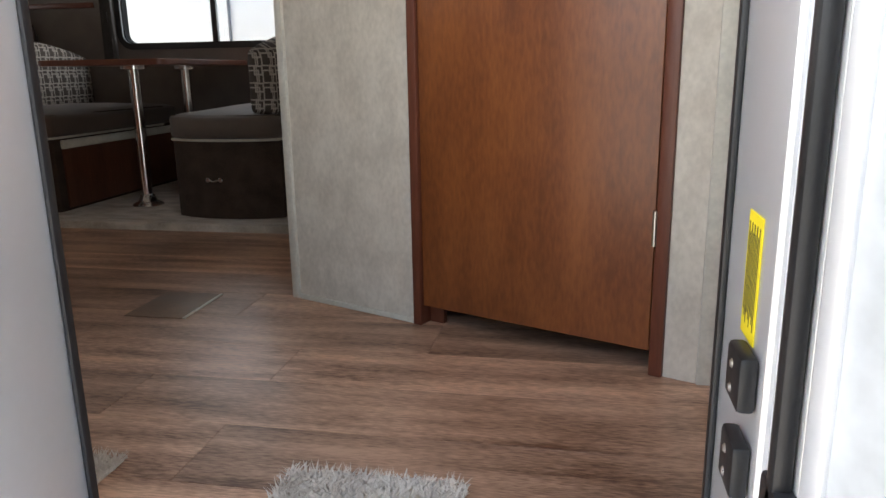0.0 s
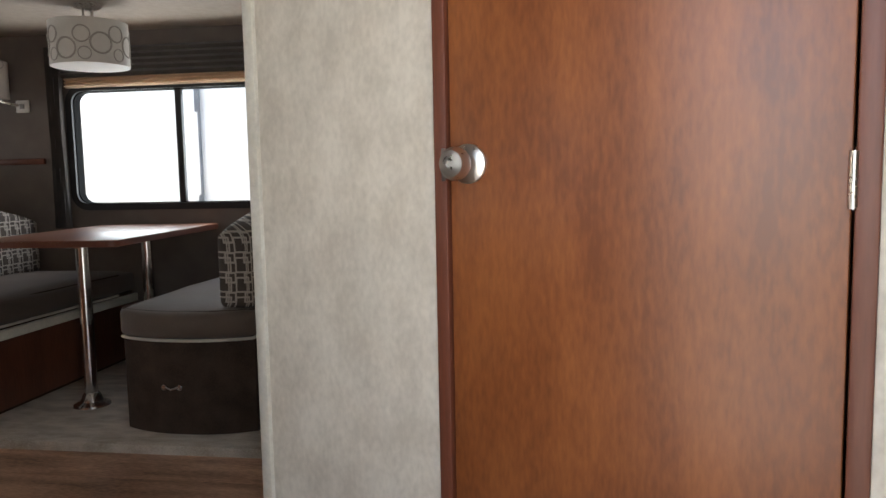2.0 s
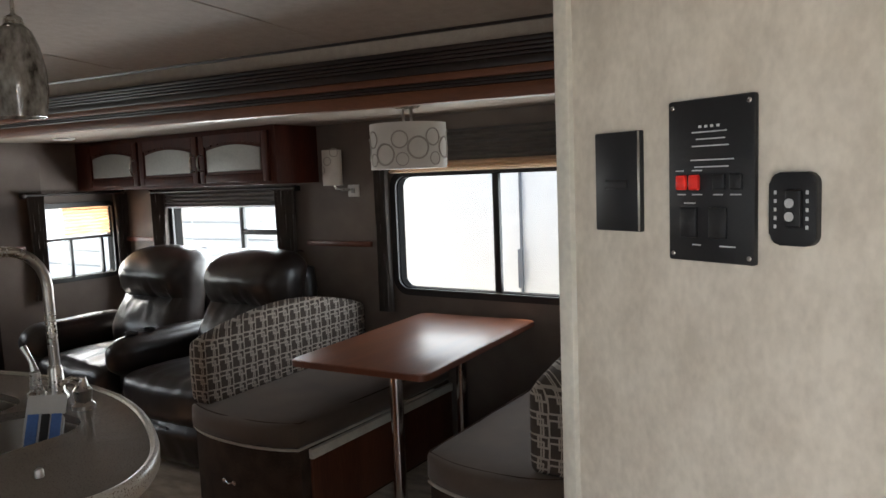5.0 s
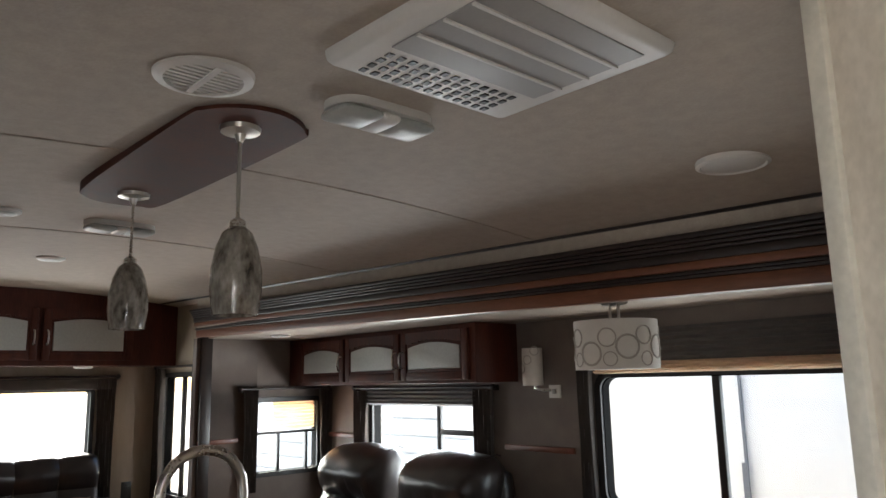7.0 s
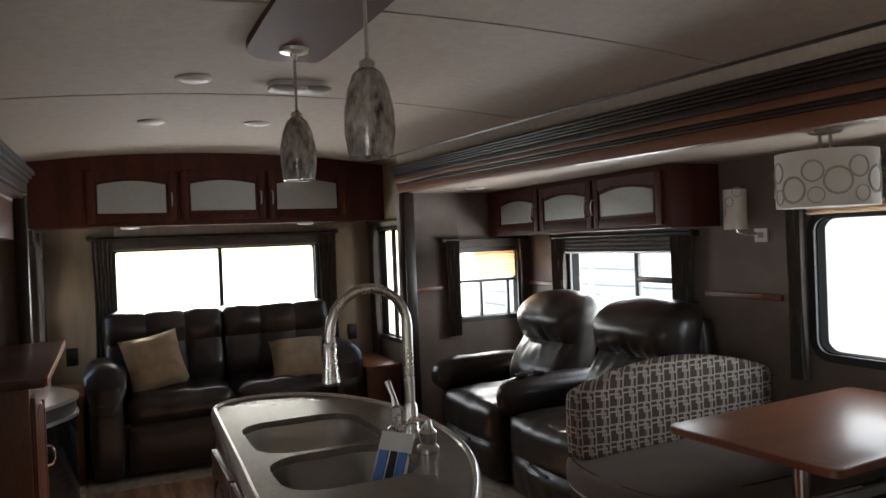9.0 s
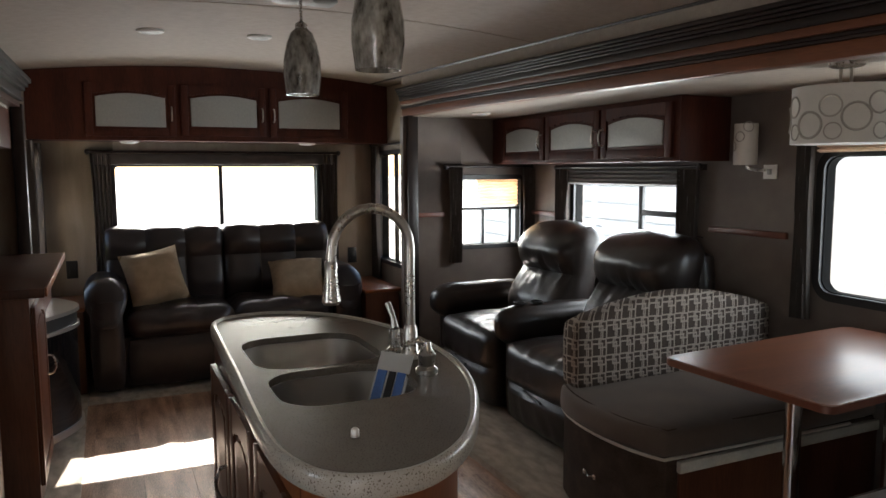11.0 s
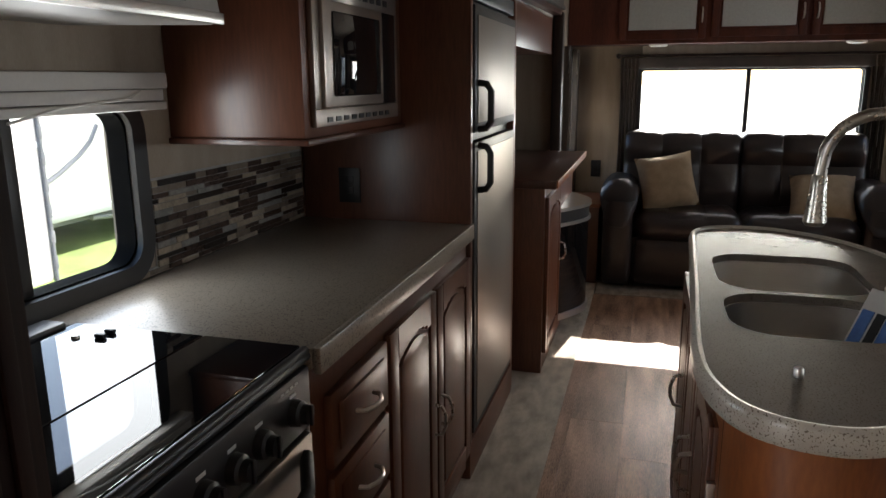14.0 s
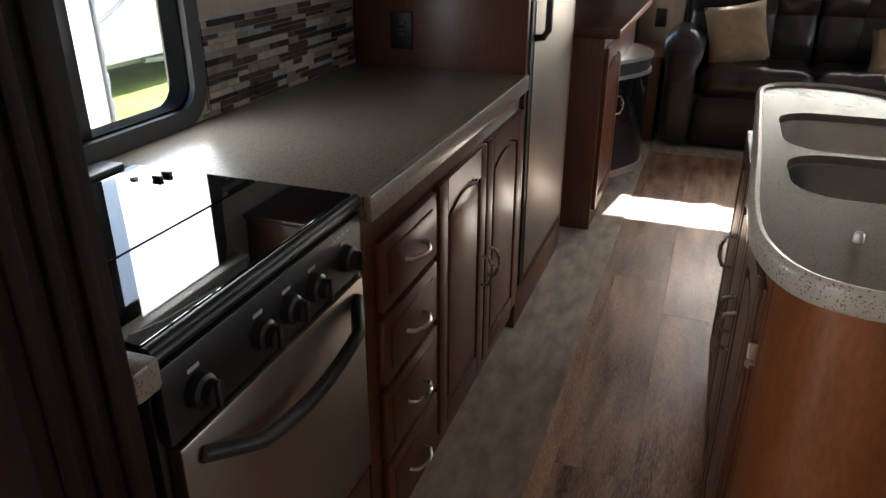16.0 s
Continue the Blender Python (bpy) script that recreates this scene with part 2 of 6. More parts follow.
def geo_fabric():
    """Woven interlocking squares, cream lines on dark brown."""
    m = mat("geometric_weave", (0.05, 0.036, 0.028), 0.9, scale=20, fine=260, bump=0.1, color2=(0.075, 0.055, 0.043))
    n, l = m.node_tree.nodes, m.node_tree.links
    b = n["Principled BSDF"]
    src = b.inputs["Base Color"].links[0].from_socket
    tc = n.new("ShaderNodeTexCoord")
    sep = n.new("ShaderNodeSeparateXYZ")
    l.new(tc.outputs["Object"], sep.inputs[0])

    def math_node(op, a, b_=None):
        q = n.new("ShaderNodeMath")
        q.operation = op
        for k, v in enumerate((a, b_)):
            if v is None:
                continue
            if isinstance(v, (int, float)):
                q.inputs[k].default_value = v
            else:
                l.new(v, q.inputs[k])
        return q.outputs[0]
    along = math_node("ADD", sep.outputs[1], sep.outputs[0])
    u = math_node("MULTIPLY", along, 14.0)
    v = math_node("MULTIPLY", sep.outputs[2], 14.0)

    def square(du, dv, half, width):
        a1 = math_node("ABSOLUTE", math_node("SUBTRACT", math_node("FRACT", math_node("ADD", u, du)), 0.5))
        b1 = math_node("ABSOLUTE", math_node("SUBTRACT", math_node("FRACT", math_node("ADD", v, dv)), 0.5))
        return math_node("LESS_THAN", math_node("ABSOLUTE", math_node("SUBTRACT", math_node("MAXIMUM", a1, b1), half)), width)
    line = math_node("MAXIMUM", square(0.0, 0.0, 0.24, 0.05), square(0.36, 0.36, 0.36, 0.045))
    a2 = math_node("LESS_THAN", math_node("ABSOLUTE", math_node("SUBTRACT", math_node("FRACT", math_node("ADD", u, 0.12)), 0.5)), 0.035)
    line = math_node("MAXIMUM", line, a2)
    mx = n.new("ShaderNodeMixRGB")
    l.new(line, mx.inputs[0])
    l.new(src, mx.inputs[1])
    mx.inputs[2].default_value = (0.36, 0.315, 0.265, 1)
    l.new(mx.outputs[0], b.inputs["Base Color"])
    return m


GEO = geo_fabric()  # woven back cushions


# ---- mesh helpers ----
def bm_box(x0, y0, z0, x1, y1, z1, bevel=0.0, seg=2, bm=None):
    own = bmesh.new()
    bmesh.ops.create_cube(own, size=1)
    for v in own.verts:
        v.co = Vector(((x0 + x1) / 2 + v.co.x * abs(x1 - x0), (y0 + y1) / 2 + v.co.y * abs(y1 - y0), (z0 + z1) / 2 + v.co.z * abs(z1 - z0)))
    if bevel:
        bmesh.ops.bevel(own, geom=own.edges[:], offset=bevel, segments=seg, profile=0.5, affect="EDGES")
    return join(bm, own)


def join(bm, own):
    if bm is None:
        return own
    me = bpy.data.meshes.new("join")
    own.to_mesh(me)
    own.free()
    bm.from_mesh(me)
    bpy.data.meshes.remove(me)
    return bm


def bm_turn(profile, centre=(0, 0, 0), n=24, bm=None, axis="Z"):
    """A solid of revolution from (radius, height) pairs."""
    own = bmesh.new()
    rings = []
    for r, h in profile:
        rings.append([own.verts.new((r * math.cos(2 * math.pi * k / n), r * math.sin(2 * math.pi * k / n), h)) for k in range(n)])
    for a, b in zip(rings, rings[1:]):
        for k in range(n):
            own.faces.new((a[k], a[(k + 1) % n], b[(k + 1) % n], b[k]))
    if profile[0][0] > 1e-5:
        own.faces.new(rings[0][::-1])
    if profile[-1][0] > 1e-5:
        own.faces.new(rings[-1])
    bmesh.ops.remove_doubles(own, verts=own.verts, dist=1e-6)
    turn = {"Z": Matrix(), "X": pose(0, 0, 0, 0, 90, 0), "Y": pose(0, 0, 0, -90, 0, 0)}[axis]
    bmesh.ops.transform(own, matrix=Matrix.Translation(centre) @ turn, verts=own.verts)
    bmesh.ops.recalc_face_normals(own, faces=own.faces)
    return join(bm, own)


def bm_tube(points, r, n=10, bm=None, radii=None):
    own = bmesh.new()
    pts = [Vector(p) for p in points]
    rings = []
    up = Vector((0.13, 0.07, 1)).normalized()
    for i, p in enumerate(pts):
        d = (pts[min(i + 1, len(pts) - 1)] - pts[max(i - 1, 0)]).normalized()
        a = d.cross(up)
        if a.length < 0.05:
            a = d.cross(Vector((1, 0, 0)))
        a.normalize()
        b = d.cross(a).normalized()
        rr = radii[i] if radii else r
        if rings:
            prev = rings[-1][0].co - pts[i - 1]
            best = prev - d * prev.dot(d)
            if best.length > 1e-6:
                a = best.normalized()
                b = d.cross(a).normalized()
        rings.append([own.verts.new(p + rr * (math.cos(2 * math.pi * k / n) * a + math.sin(2 * math.pi * k / n) * b)) for k in range(n)])
    for a, b in zip(rings, rings[1:]):
        for k in range(n):
            own.faces.new((a[k], a[(k + 1) % n], b[(k + 1) % n], b[k]))
    own.faces.new(rings[0][::-1])
    own.faces.new(rings[-1])
    bmesh.ops.recalc_face_normals(own, faces=own.faces)
    return join(bm, own)


def bm_prism(outline, z0, z1, bevel=0.0, bm=None, matrix=None):
    """An outline in x, y raised from z0 to z1."""
    own = bmesh.new()
    low = [own.verts.new((x, y, z0)) for x, y in outline]
    top = [own.verts.new((x, y, z1)) for x, y in outline]
    own.faces.new(low[::-1])
    cap = own.faces.new(top)
    for k in range(len(outline)):
        j = (k + 1) % len(outline)
        own.faces.new((low[k], low[j], top[j], top[k]))
    if bevel:
        bmesh.ops.bevel(own, geom=list(cap.edges), offset=bevel, segments=3, profile=0.5, affect="EDGES")
    if matrix:
        bmesh.ops.transform(own, matrix=matrix, verts=own.verts)
    bmesh.ops.recalc_face_normals(own, faces=own.faces)
    return join(bm, own)


def bm_soft(x0, y0, z0, x1, y1, z1, r=0.05, puff=0.02, wrinkle=0.0, bm=None, cuts=6):
    """An upholstered block: rounded, puffed up in the middle of its faces."""
    own = bmesh.new()
    bmesh.ops.create_cube(own, size=2)
    bmesh.ops.subdivide_edges(own, edges=own.edges[:], cuts=cuts, use_grid_fill=True)
    c = Vector(((x0 + x1) / 2, (y0 + y1) / 2, (z0 + z1) / 2))
    hx, hy, hz = abs(x1 - x0) / 2, abs(y1 - y0) / 2, abs(z1 - z0) / 2
    r = min(r, hx, hy, hz)
    for v in own.verts:
        p = v.co.copy()
        f = (1 - p.x * p.x, 1 - p.y * p.y, 1 - p.z * p.z)
        q = Vector((p.x * hx, p.y * hy, p.z * hz))
        inner = Vector((max(-hx + r, min(hx - r, q.x)), max(-hy + r, min(hy - r, q.y)), max(-hz + r, min(hz - r, q.z))))
        d = q - inner
        if d.length > 1e-6:
            q = inner + d.normalized() * r
        q.x += puff * f[1] * f[2] * (p.x if abs(p.x) > 0.99 else 0)
        q.y += puff * f[0] * f[2] * (p.y if abs(p.y) > 0.99 else 0)
        q.z += puff * f[0] * f[1] * (p.z if abs(p.z) > 0.99 else 0)
        if wrinkle:
            q += Vector((0.3, 0.3, 1)) * wrinkle * noise.noise((q + c) * 9)
        v.co = q + c
    return join(bm, own)


def finish(bm, smooth=True):
    me = bpy.data.meshes.new("mesh")
    bm.to_mesh(me)
    bm.free()
    if smooth:
        me.shade_smooth()
        me.set_sharp_from_angle(angle=radians(38))
    return me


def part(name, bm, material, parent, label="", smooth=True):
    """One mesh, built in world metres, as a part of a thing."""
    ob = new(name, finish(bm, smooth))
    ob.data.materials.append(material)
    ob.parent = parent
    if parent:
        base = parent.matrix_basis.inverted()
        if parent.parent:
            base = base @ parent.parent.matrix_basis.inverted()
        ob.matrix_basis = base
    if label:
        ob["label"] = label
    return ob


def thing(name, at, label, category, group="", kind=""):
    ob = new(name)
    ob.empty_display_size = 0.05
    ob.matrix_basis = Matrix.Translation(at)
    return tagged(ob, label, category, group, kind)


def solid(name, bm, material, label="", category="", group="", kind="structure", smooth=True):
    kind = "" if kind == "thing" else kind
    ob = new(name, finish(bm, smooth))
    ob.data.materials.append(material)
    return tagged(ob, label, category, group, kind)


def wall_with_holes(u0, u1, z0, z1, holes, d0, d1, axis):
    """A wall slab between depths d0 and d1 along axis 'x' or 'y', with rectangular holes (u0, z0, u1, z1)."""
    us = sorted({u0, u1, *[h[0] for h in holes], *[h[2] for h in holes]})
    zs = sorted({z0, z1, *[h[1] for h in holes], *[h[3] for h in holes]})
    bm = bmesh.new()
    for a, b in zip(us, us[1:]):
        for c, d in zip(zs, zs[1:]):
            if any(h[0] <= (a + b) / 2 <= h[2] and h[1] <= (c + d) / 2 <= h[3] for h in holes):
                continue
            if axis == "x":
                bm_box(a, d0, c, b, d1, d, bm=bm)
            else:
                bm_box(d0, a, c, d1, b, d, bm=bm)
    bmesh.ops.remove_doubles(bm, verts=bm.verts, dist=1e-5)
    return bm


def round_rect(x0, y0, x1, y1, r, n=6):
    pts = []
    for cx, cy, a0 in ((x1 - r, y1 - r, 0), (x0 + r, y1 - r, 90), (x0 + r, y0 + r, 180), (x1 - r, y0 + r, 270)):
        for k in range(n + 1):
            a = radians(a0 + 90 * k / n)
            pts.append((cx + r * math.cos(a), cy + r * math.sin(a)))
    return pts


def bm_ring(x0, y0, x1, y1, r, w, depth, matrix):
    """A rounded frame of width w round the hole, extruded by depth along the local z, then placed."""
    own = bmesh.new()
    inner, outer = round_rect(x0, y0, x1, y1, r), round_rect(x0 - w, y0 - w, x1 + w, y1 + w, r + w)
    k = len(inner)
    vs = [[own.verts.new((*p, z)) for p in ring] for ring, z in ((inner, 0), (outer, 0), (outer, depth), (inner, depth))]
    for a, b in ((0, 1), (1, 2), (2, 3), (3, 0)):
        for i in range(k):
            j = (i + 1) % k
            own.faces.new((vs[a][i], vs[a][j], vs[b][j], vs[b][i]))
    bmesh.ops.transform(own, matrix=matrix, verts=own.verts)
    bmesh.ops.recalc_face_normals(own, faces=own.faces)
    return own


# local x, y, z -> world, for things on walls: x along the wall, y up, z out of the wall
def on_y(y, out=1):
    return Matrix(((1, 0, 0, 0), (0, 0, out, y), (0, 1, 0, 0), (0, 0, 0, 1)))


def on_x(x, out=1):
    return Matrix(((0, 0, out, x), (1, 0, 0, 0), (0, 1, 0, 0), (0, 0, 0, 1)))


def placed(bm, m):
    bmesh.ops.transform(bm, matrix=m, verts=bm.verts)
    bmesh.ops.recalc_face_normals(bm, faces=bm.faces)
    return bm


def slant(z, x, rate=0.02, at=-0.6):
    return z + rate * (at - x)


# ---- the setting ----
REAR, KB, DB, END = -5.0, 2.70, 6.50, -4.09      # rear wall, kitchen back, dinette back, slide end
LEFT, RIGHT = 3.25, 5.62                          # side walls of the living end


def ceiling_z(x, y):
    return 1.975 + 0.026 * (-0.9 - x) - 0.075 * ((y - 4.43) / 1.19) ** 2


floor = solid("floor", bm_box(-5.0, 3.10, -0.06, 2.3, 5.62, -0.012), GREYPL, "wood-look vinyl plank floor of the trailer", "floor")
carpet_k = solid("carpet_kitchen", bm_box(-5.0, 2.72, -0.02, -0.06, 3.525, 0.004, 0.003), CARPET, "beige carpet strip along the kitchen cabinets", "carpet")
carpet_r = solid("carpet_rear", bm_box(-5.0, 3.53, -0.02, -4.2, 5.60, 0.004, 0.003), CARPET, "beige carpet under the sofa", "carpet")
carpet_d = solid("carpet_dinette", bm_box(END, 5.225, -0.05, 0.2, 6.52, 0.035, 0.012), CARPET, "pale carpet on the raised slide floor", "carpet")

# ceiling of the main room, gently arched
bm = bmesh.new()
nx, ny = 14, 16
grid = {}
for lay, dz in ((0, 0.0), (1, 0.06)):
    for i in range(nx + 1):
        for j in range(ny + 1):
            x, y = REAR + (2.3 - REAR) * i / nx, 3.06 + (5.66 - 3.06) * j / ny
            grid[lay, i, j] = bm.verts.new((x, y, ceiling_z(x, y) + dz))
for lay in (0, 1):
    for i in range(nx):
        for j in range(ny):
            bm.faces.new([grid[lay, a, b] for a, b in ((i, j), (i + 1, j), (i + 1, j + 1), (i, j + 1))])
bmesh.ops.recalc_face_normals(bm, faces=bm.faces)
solid("ceiling", bm, CEIL, "beige textured vinyl trailer ceiling, gently arched", "ceiling")
solid("ceiling_dinette", bm_box(END - 0.02, 5.565, 1.735, 0.3, 6.58, 1.80), CEIL, "light vinyl ceiling of the dinette slide", "ceiling")
solid("ceiling_kitchen", bm_box(END, 2.62, 1.705, 0.0, 3.237, 1.77), CEIL, "light vinyl ceiling of the kitchen slide", "ceiling")
for sx in (-1.2, -2.42):
    pts = [(sx, 3.30 + 2.28 * k / 14, ceiling_z(sx, 3.30 + 2.28 * k / 14) - 0.001) for k in range(15)]
    solid("ceiling_seam", bm_tube(pts, 0.002, 5), CEIL, "thin joint between ceiling panels", "trim")
solid("ceiling_trim", bm_tube([(x, 5.488, ceiling_z(x, 5.488) - 0.003) for x in (0.2, -1, -2.5, -4, -4.68)], 0.007, 6), ESPRESSO, "thin dark trim line along the ceiling edge", "trim")

RW = (3.74, 0.95, 5.144, 1.415)          # rear window
SW = (5.933, 0.856, 6.40, 1.318)         # slide end window
DW = (-1.685, 0.847, -0.50, 1.435)       # dinette window
CW = (-3.53, 0.78, -2.56, 1.302)         # recliner window
KW = (-0.945, 0.952, -0.52, 1.303)       # kitchen window
solid("wall_rear", wall_with_holes(3.15, 5.70, -0.06, 2.2, [RW], REAR - 0.06, REAR, "y"), REARWALL, "tan papered rear wall with a wide window", "wall")
RS = (-4.85, 0.7, -4.3, 1.5)
solid("wall_right", wall_with_holes(-5.0, END - 0.03, -0.06, 2.2, [RS], RIGHT, RIGHT + 0.06, "x"), REARWALL, "tan papered side wall beside the sofa", "wall")
LS = (-4.9, 0.7, -4.45, 1.5)
solid("wall_left", wall_with_holes(-5.0, END, -0.06, 2.2, [LS], LEFT - 0.06, LEFT, "x"), REARWALL, "tan papered side wall beside the sofa", "wall")
solid("wall_right_upper", bm_box(END, 5.495, 1.80, 0.3, 5.66, 2.2), CEIL, "pale wall strip above the slide opening", "wall")
solid("wall_left_upper", bm_box(END, 3.12, 1.775, 0.0, 3.24, 2.2), CEIL, "pale wall strip above the kitchen opening", "wall")
solid("wall_slide_end", wall_with_holes(5.50, 6.56, -0.06, 1.735, [SW], END - 0.05, END, "y"), BROWNWALL, "taupe papered end wall of the slide", "wall")
solid("wall_slide_back", wall_with_holes(END - 0.05, 0.3, -0.06, 1.735, [DW, CW], DB, DB + 0.06, "x"), BROWNWALL, "taupe papered back wall of the slide with two windows", "wall")
solid("wall_slide_near", bm_box(0.22, 5.30, -0.06, 0.3, 6.50, 1.735), BROWNWALL, "taupe papered near end wall of the slide", "wall")
solid("wall_kitchen_back", wall_with_holes(END, 0.0, -0.06, 1.705, [KW], KB - 0.06, KB, "x"), REARWALL, "light beige kitchen wall with a small window", "wall")
solid("wall_kitchen_far", bm_box(END - 0.05, 2.64, -0.06, END, 3.19, 1.775), REARWALL, "beige end wall of the kitchen slide", "wall")
solid("wall_kitchen_near", bm_box(-0.052, 2.64, -0.06, 0.0, 3.23, 1.775), DARKWOOD, "dark wood end panel of the kitchen slide", "wall")

# the angled bathroom wall and its door
P0, P1 = Vector((0.19, 4.382, 0)), Vector((1.294, 3.904, 0))
ALONG = (P1 - P0).normalized()
OUT = Vector((-ALONG.y * -1, -ALONG.x, 0)).normalized()
if OUT.y > 0:
    OUT = -OUT
BATH = Matrix(((ALONG.x, 0, OUT.x, P0.x), (ALONG.y, 0, OUT.y, P0.y), (0, 1, 0, 0), (0, 0, 0, 1)))
WLEN = (P1 - P0).length
FL, FR = 0.449, 1.127                     # the door frame's outer edges along the wall
bmw = bmesh.new()
bm_box(0, 0, -0.05, FL, 2.05, 0, bm=bmw)
bm_box(FR, 0, -0.05, WLEN, 2.05, 0, bm=bmw)
bm_box(FL, 1.80, -0.05, FR, 2.05, 0, bm=bmw)
solid("wall_bath", placed(bmw, BATH), WALL, "light linen-look wallboard around the bathroom door", "wall")
bmw = bm_box(-0.012, 0, -0.052, 0.016, 2.05, 0.010, 0.004)
solid("corner_trim", placed(bmw, BATH), WALLTRIM, "pale corner strip at the wall's end", "trim")
solid("wall_bath_side", bm_box(0.205, 4.40, 0, 0.25, 5.30, 2.05), WALL, "light linen-look side wall of the bathroom", "wall")
solid("wall_hall", bm_box(1.294, 3.905, -0.01, 2.3, 3.955, 2.05), WALL, "light linen-look wallboard beside the entry", "wall")
solid("wall_hall_strip", bm_box(1.290, 3.897, 0, 1.345, 3.904, 2.05, 0.002), WALLTRIM, "pale wall joint strip", "trim")
solid("baseboard", bm_box(1.345, 3.898, 0, 2.29, 3.9045, 0.022, 0.002), WALLTRIM, "low pale skirting strip", "trim")
bmw = bm_box(0.02, 0, 0.0005, FL - 0.002, 0.016, 0.007, 0.002)
solid("baseboard_bath", placed(bmw, BATH), WALLTRIM, "low pale skirting strip", "trim")
solid("wall_hall_end", bm_box(2.25, 3.18, -0.05, 2.30, 3.905, 2.05), WALL, "plain linen-look end wall", "wall")
solid("wall_bath_back", bm_box(0.25, 5.62, -0.06, 2.3, 5.68, 2.1), WALL, "plain bathroom wall", "wall")
solid("wall_bath_end", bm_box(2.25, 3.955, -0.06, 2.3, 5.62, 2.1), WALL, "plain bathroom wall", "wall")
DO = (0.345, 0.0, 1.21, 1.88)
solid("wall_entry", wall_with_holes(0.085, 2.3, -0.30, 2.10, [(DO[0], -0.30, DO[2], DO[3])], 3.105, 3.18, "x"), WALL, "linen-look wall round the entry door", "wall")
solid("wall_entry_jog", bm_box(0.0, 3.105, -0.3, 0.085, 3.23, 2.1), WALL, "plain wall beside the kitchen slide", "wall")
solid("sill", bm_box(DO[0], 3.07, -0.05, DO[2], 3.18, -0.004, 0.005), ALU, "aluminium door sill", "trim")

frame_thing = thing("door_frame", P0 + ALONG * FL, "red-brown wood frame of the bathroom door", "door frame", kind="structure")
for a, b in ((FL, FL + 0.026), (FR - 0.03, FR)):
    part("jamb", placed(bm_box(a, 0, -0.055, b, 1.80, 0.012, 0.003), BATH), REDTRIM, frame_thing)
part("head", placed(bm_box(FL + 0.026, 1.755, -0.055, FR - 0.03, 1.80, 0.012, 0.003), BATH), REDTRIM, frame_thing)
part("door_stop", placed(bm_box(FL + 0.026, 0, -0.05, FL + 0.07, 1.755, -0.032, 0.002), BATH), REDTRIM, frame_thing)
door = thing("door_1", P0 + ALONG * (FL + 0.05), "closed cherry wood bathroom door with a nickel knob", "door", kind="structure")
part("door_leaf", placed(bm_box(FL + 0.029, 0.055, -0.03, FR - 0.034, 1.752, 0.004, 0.003), BATH), CHERRY, door)
kx, kz = FL + 0.067, 0.971
part("rosette", placed(bm_turn([(0.034, 0), (0.034, 0.006), (0.024, 0.012), (0.012, 0.014)], (kx, kz, 0.0045)), BATH), NICKEL, door)
part("door_knob", placed(bm_turn([(0.011, 0.012), (0.011, 0.026), (0.02, 0.03), (0.027, 0.04), (0.028, 0.052), (0.022, 0.062), (0.008, 0.064), (0.007, 0.060)], (kx, kz, 0.0045)), BATH), NICKEL, door, "round nickel knob")
part("latch_plate", placed(bm_box(FL + 0.017, kz - 0.028, 0.0122, FL + 0.025, kz + 0.028, 0.0142, 0.001), BATH), NICKEL, door)
for hz in (0.335, 0.935, 1.6):
    part("hinge", placed(bm_turn([(0.006, 0), (0.006, 0.076)], (FR - 0.032, 0, 0.010), 10, axis="Y"), BATH @ Matrix.Translation((0, hz - 0.038, 0))), NICKEL, door, "nickel hinge")

# ---- windows ----
def window(name, hole, m, label, bars, out_depth=0.045, r=0.05, w=0.03):
    u0, z0, u1, z1 = hole
    win = thing(name, m @ Vector(((u0 + u1) / 2, z0, 0)), label, "window", kind="structure")
    part("window_frame", bm_ring(u0, z0, u1, z1, r, w, 0.016, m), BLACKFR, win)
    part("window_liner", bm_ring(u0 + 0.004, z0 + 0.004, u1 - 0.004, z1 - 0.004, r, 0.012, 0.05, m @ Matrix.Translation((0, 0, -0.051))), RUBBER, win)
    for a, b, c, d in bars:
        part("window_bar", placed(bm_box(a, b, -0.035, c, d, -0.008, 0.003), m), BLACKFR, win)
    pane = part("pane", placed(bm_box(u0, z0, -0.045, u1, z1, -0.041), m), PANE, win)
    pane.visible_shadow = False
    return win


RM, SM, DM, CM, KM = on_x(REAR), on_x(END), on_y(DB, -1), on_y(DB, -1), on_y(KB)
window("window_1", RW, RM, "wide black-framed rear window above the sofa", [(4.428, 0.95, 4.456, 1.415)], r=0.02)
window("window_2", SW, SM, "small black-framed window beside the recliners", [(5.933, 1.10, 6.40, 1.118), (6.10, 0.856, 6.118, 1.10), (6.32, 0.856, 6.338, 1.10)], r=0.02)
window("window_3", DW, DM, "black-framed dinette window with rounded corners", [(-1.118, 0.847, -1.083, 1.435)], r=0.06, w=0.035)
window("window_4", CW, CM, "black-framed window behind the recliners", [(-2.912, 0.78, -2.878, 1.302), (-2.90, 1.115, -2.56, 1.15)], r=0.03)
window("window_5", KW, KM, "black-framed kitchen window with rounded corners", [(-0.648, 0.955, -0.613, 1.30)], r=0.055, w=0.045)
window("window_6", RS, on_y(RIGHT, -1), "narrow side window beside the sofa", [(-4.6, 0.7, -4.57, 1.5)], r=0.03)
window("window_7", LS, on_y(LEFT), "narrow side window beside the sofa", [(-4.7, 0.7, -4.67, 1.5)], r=0.03)


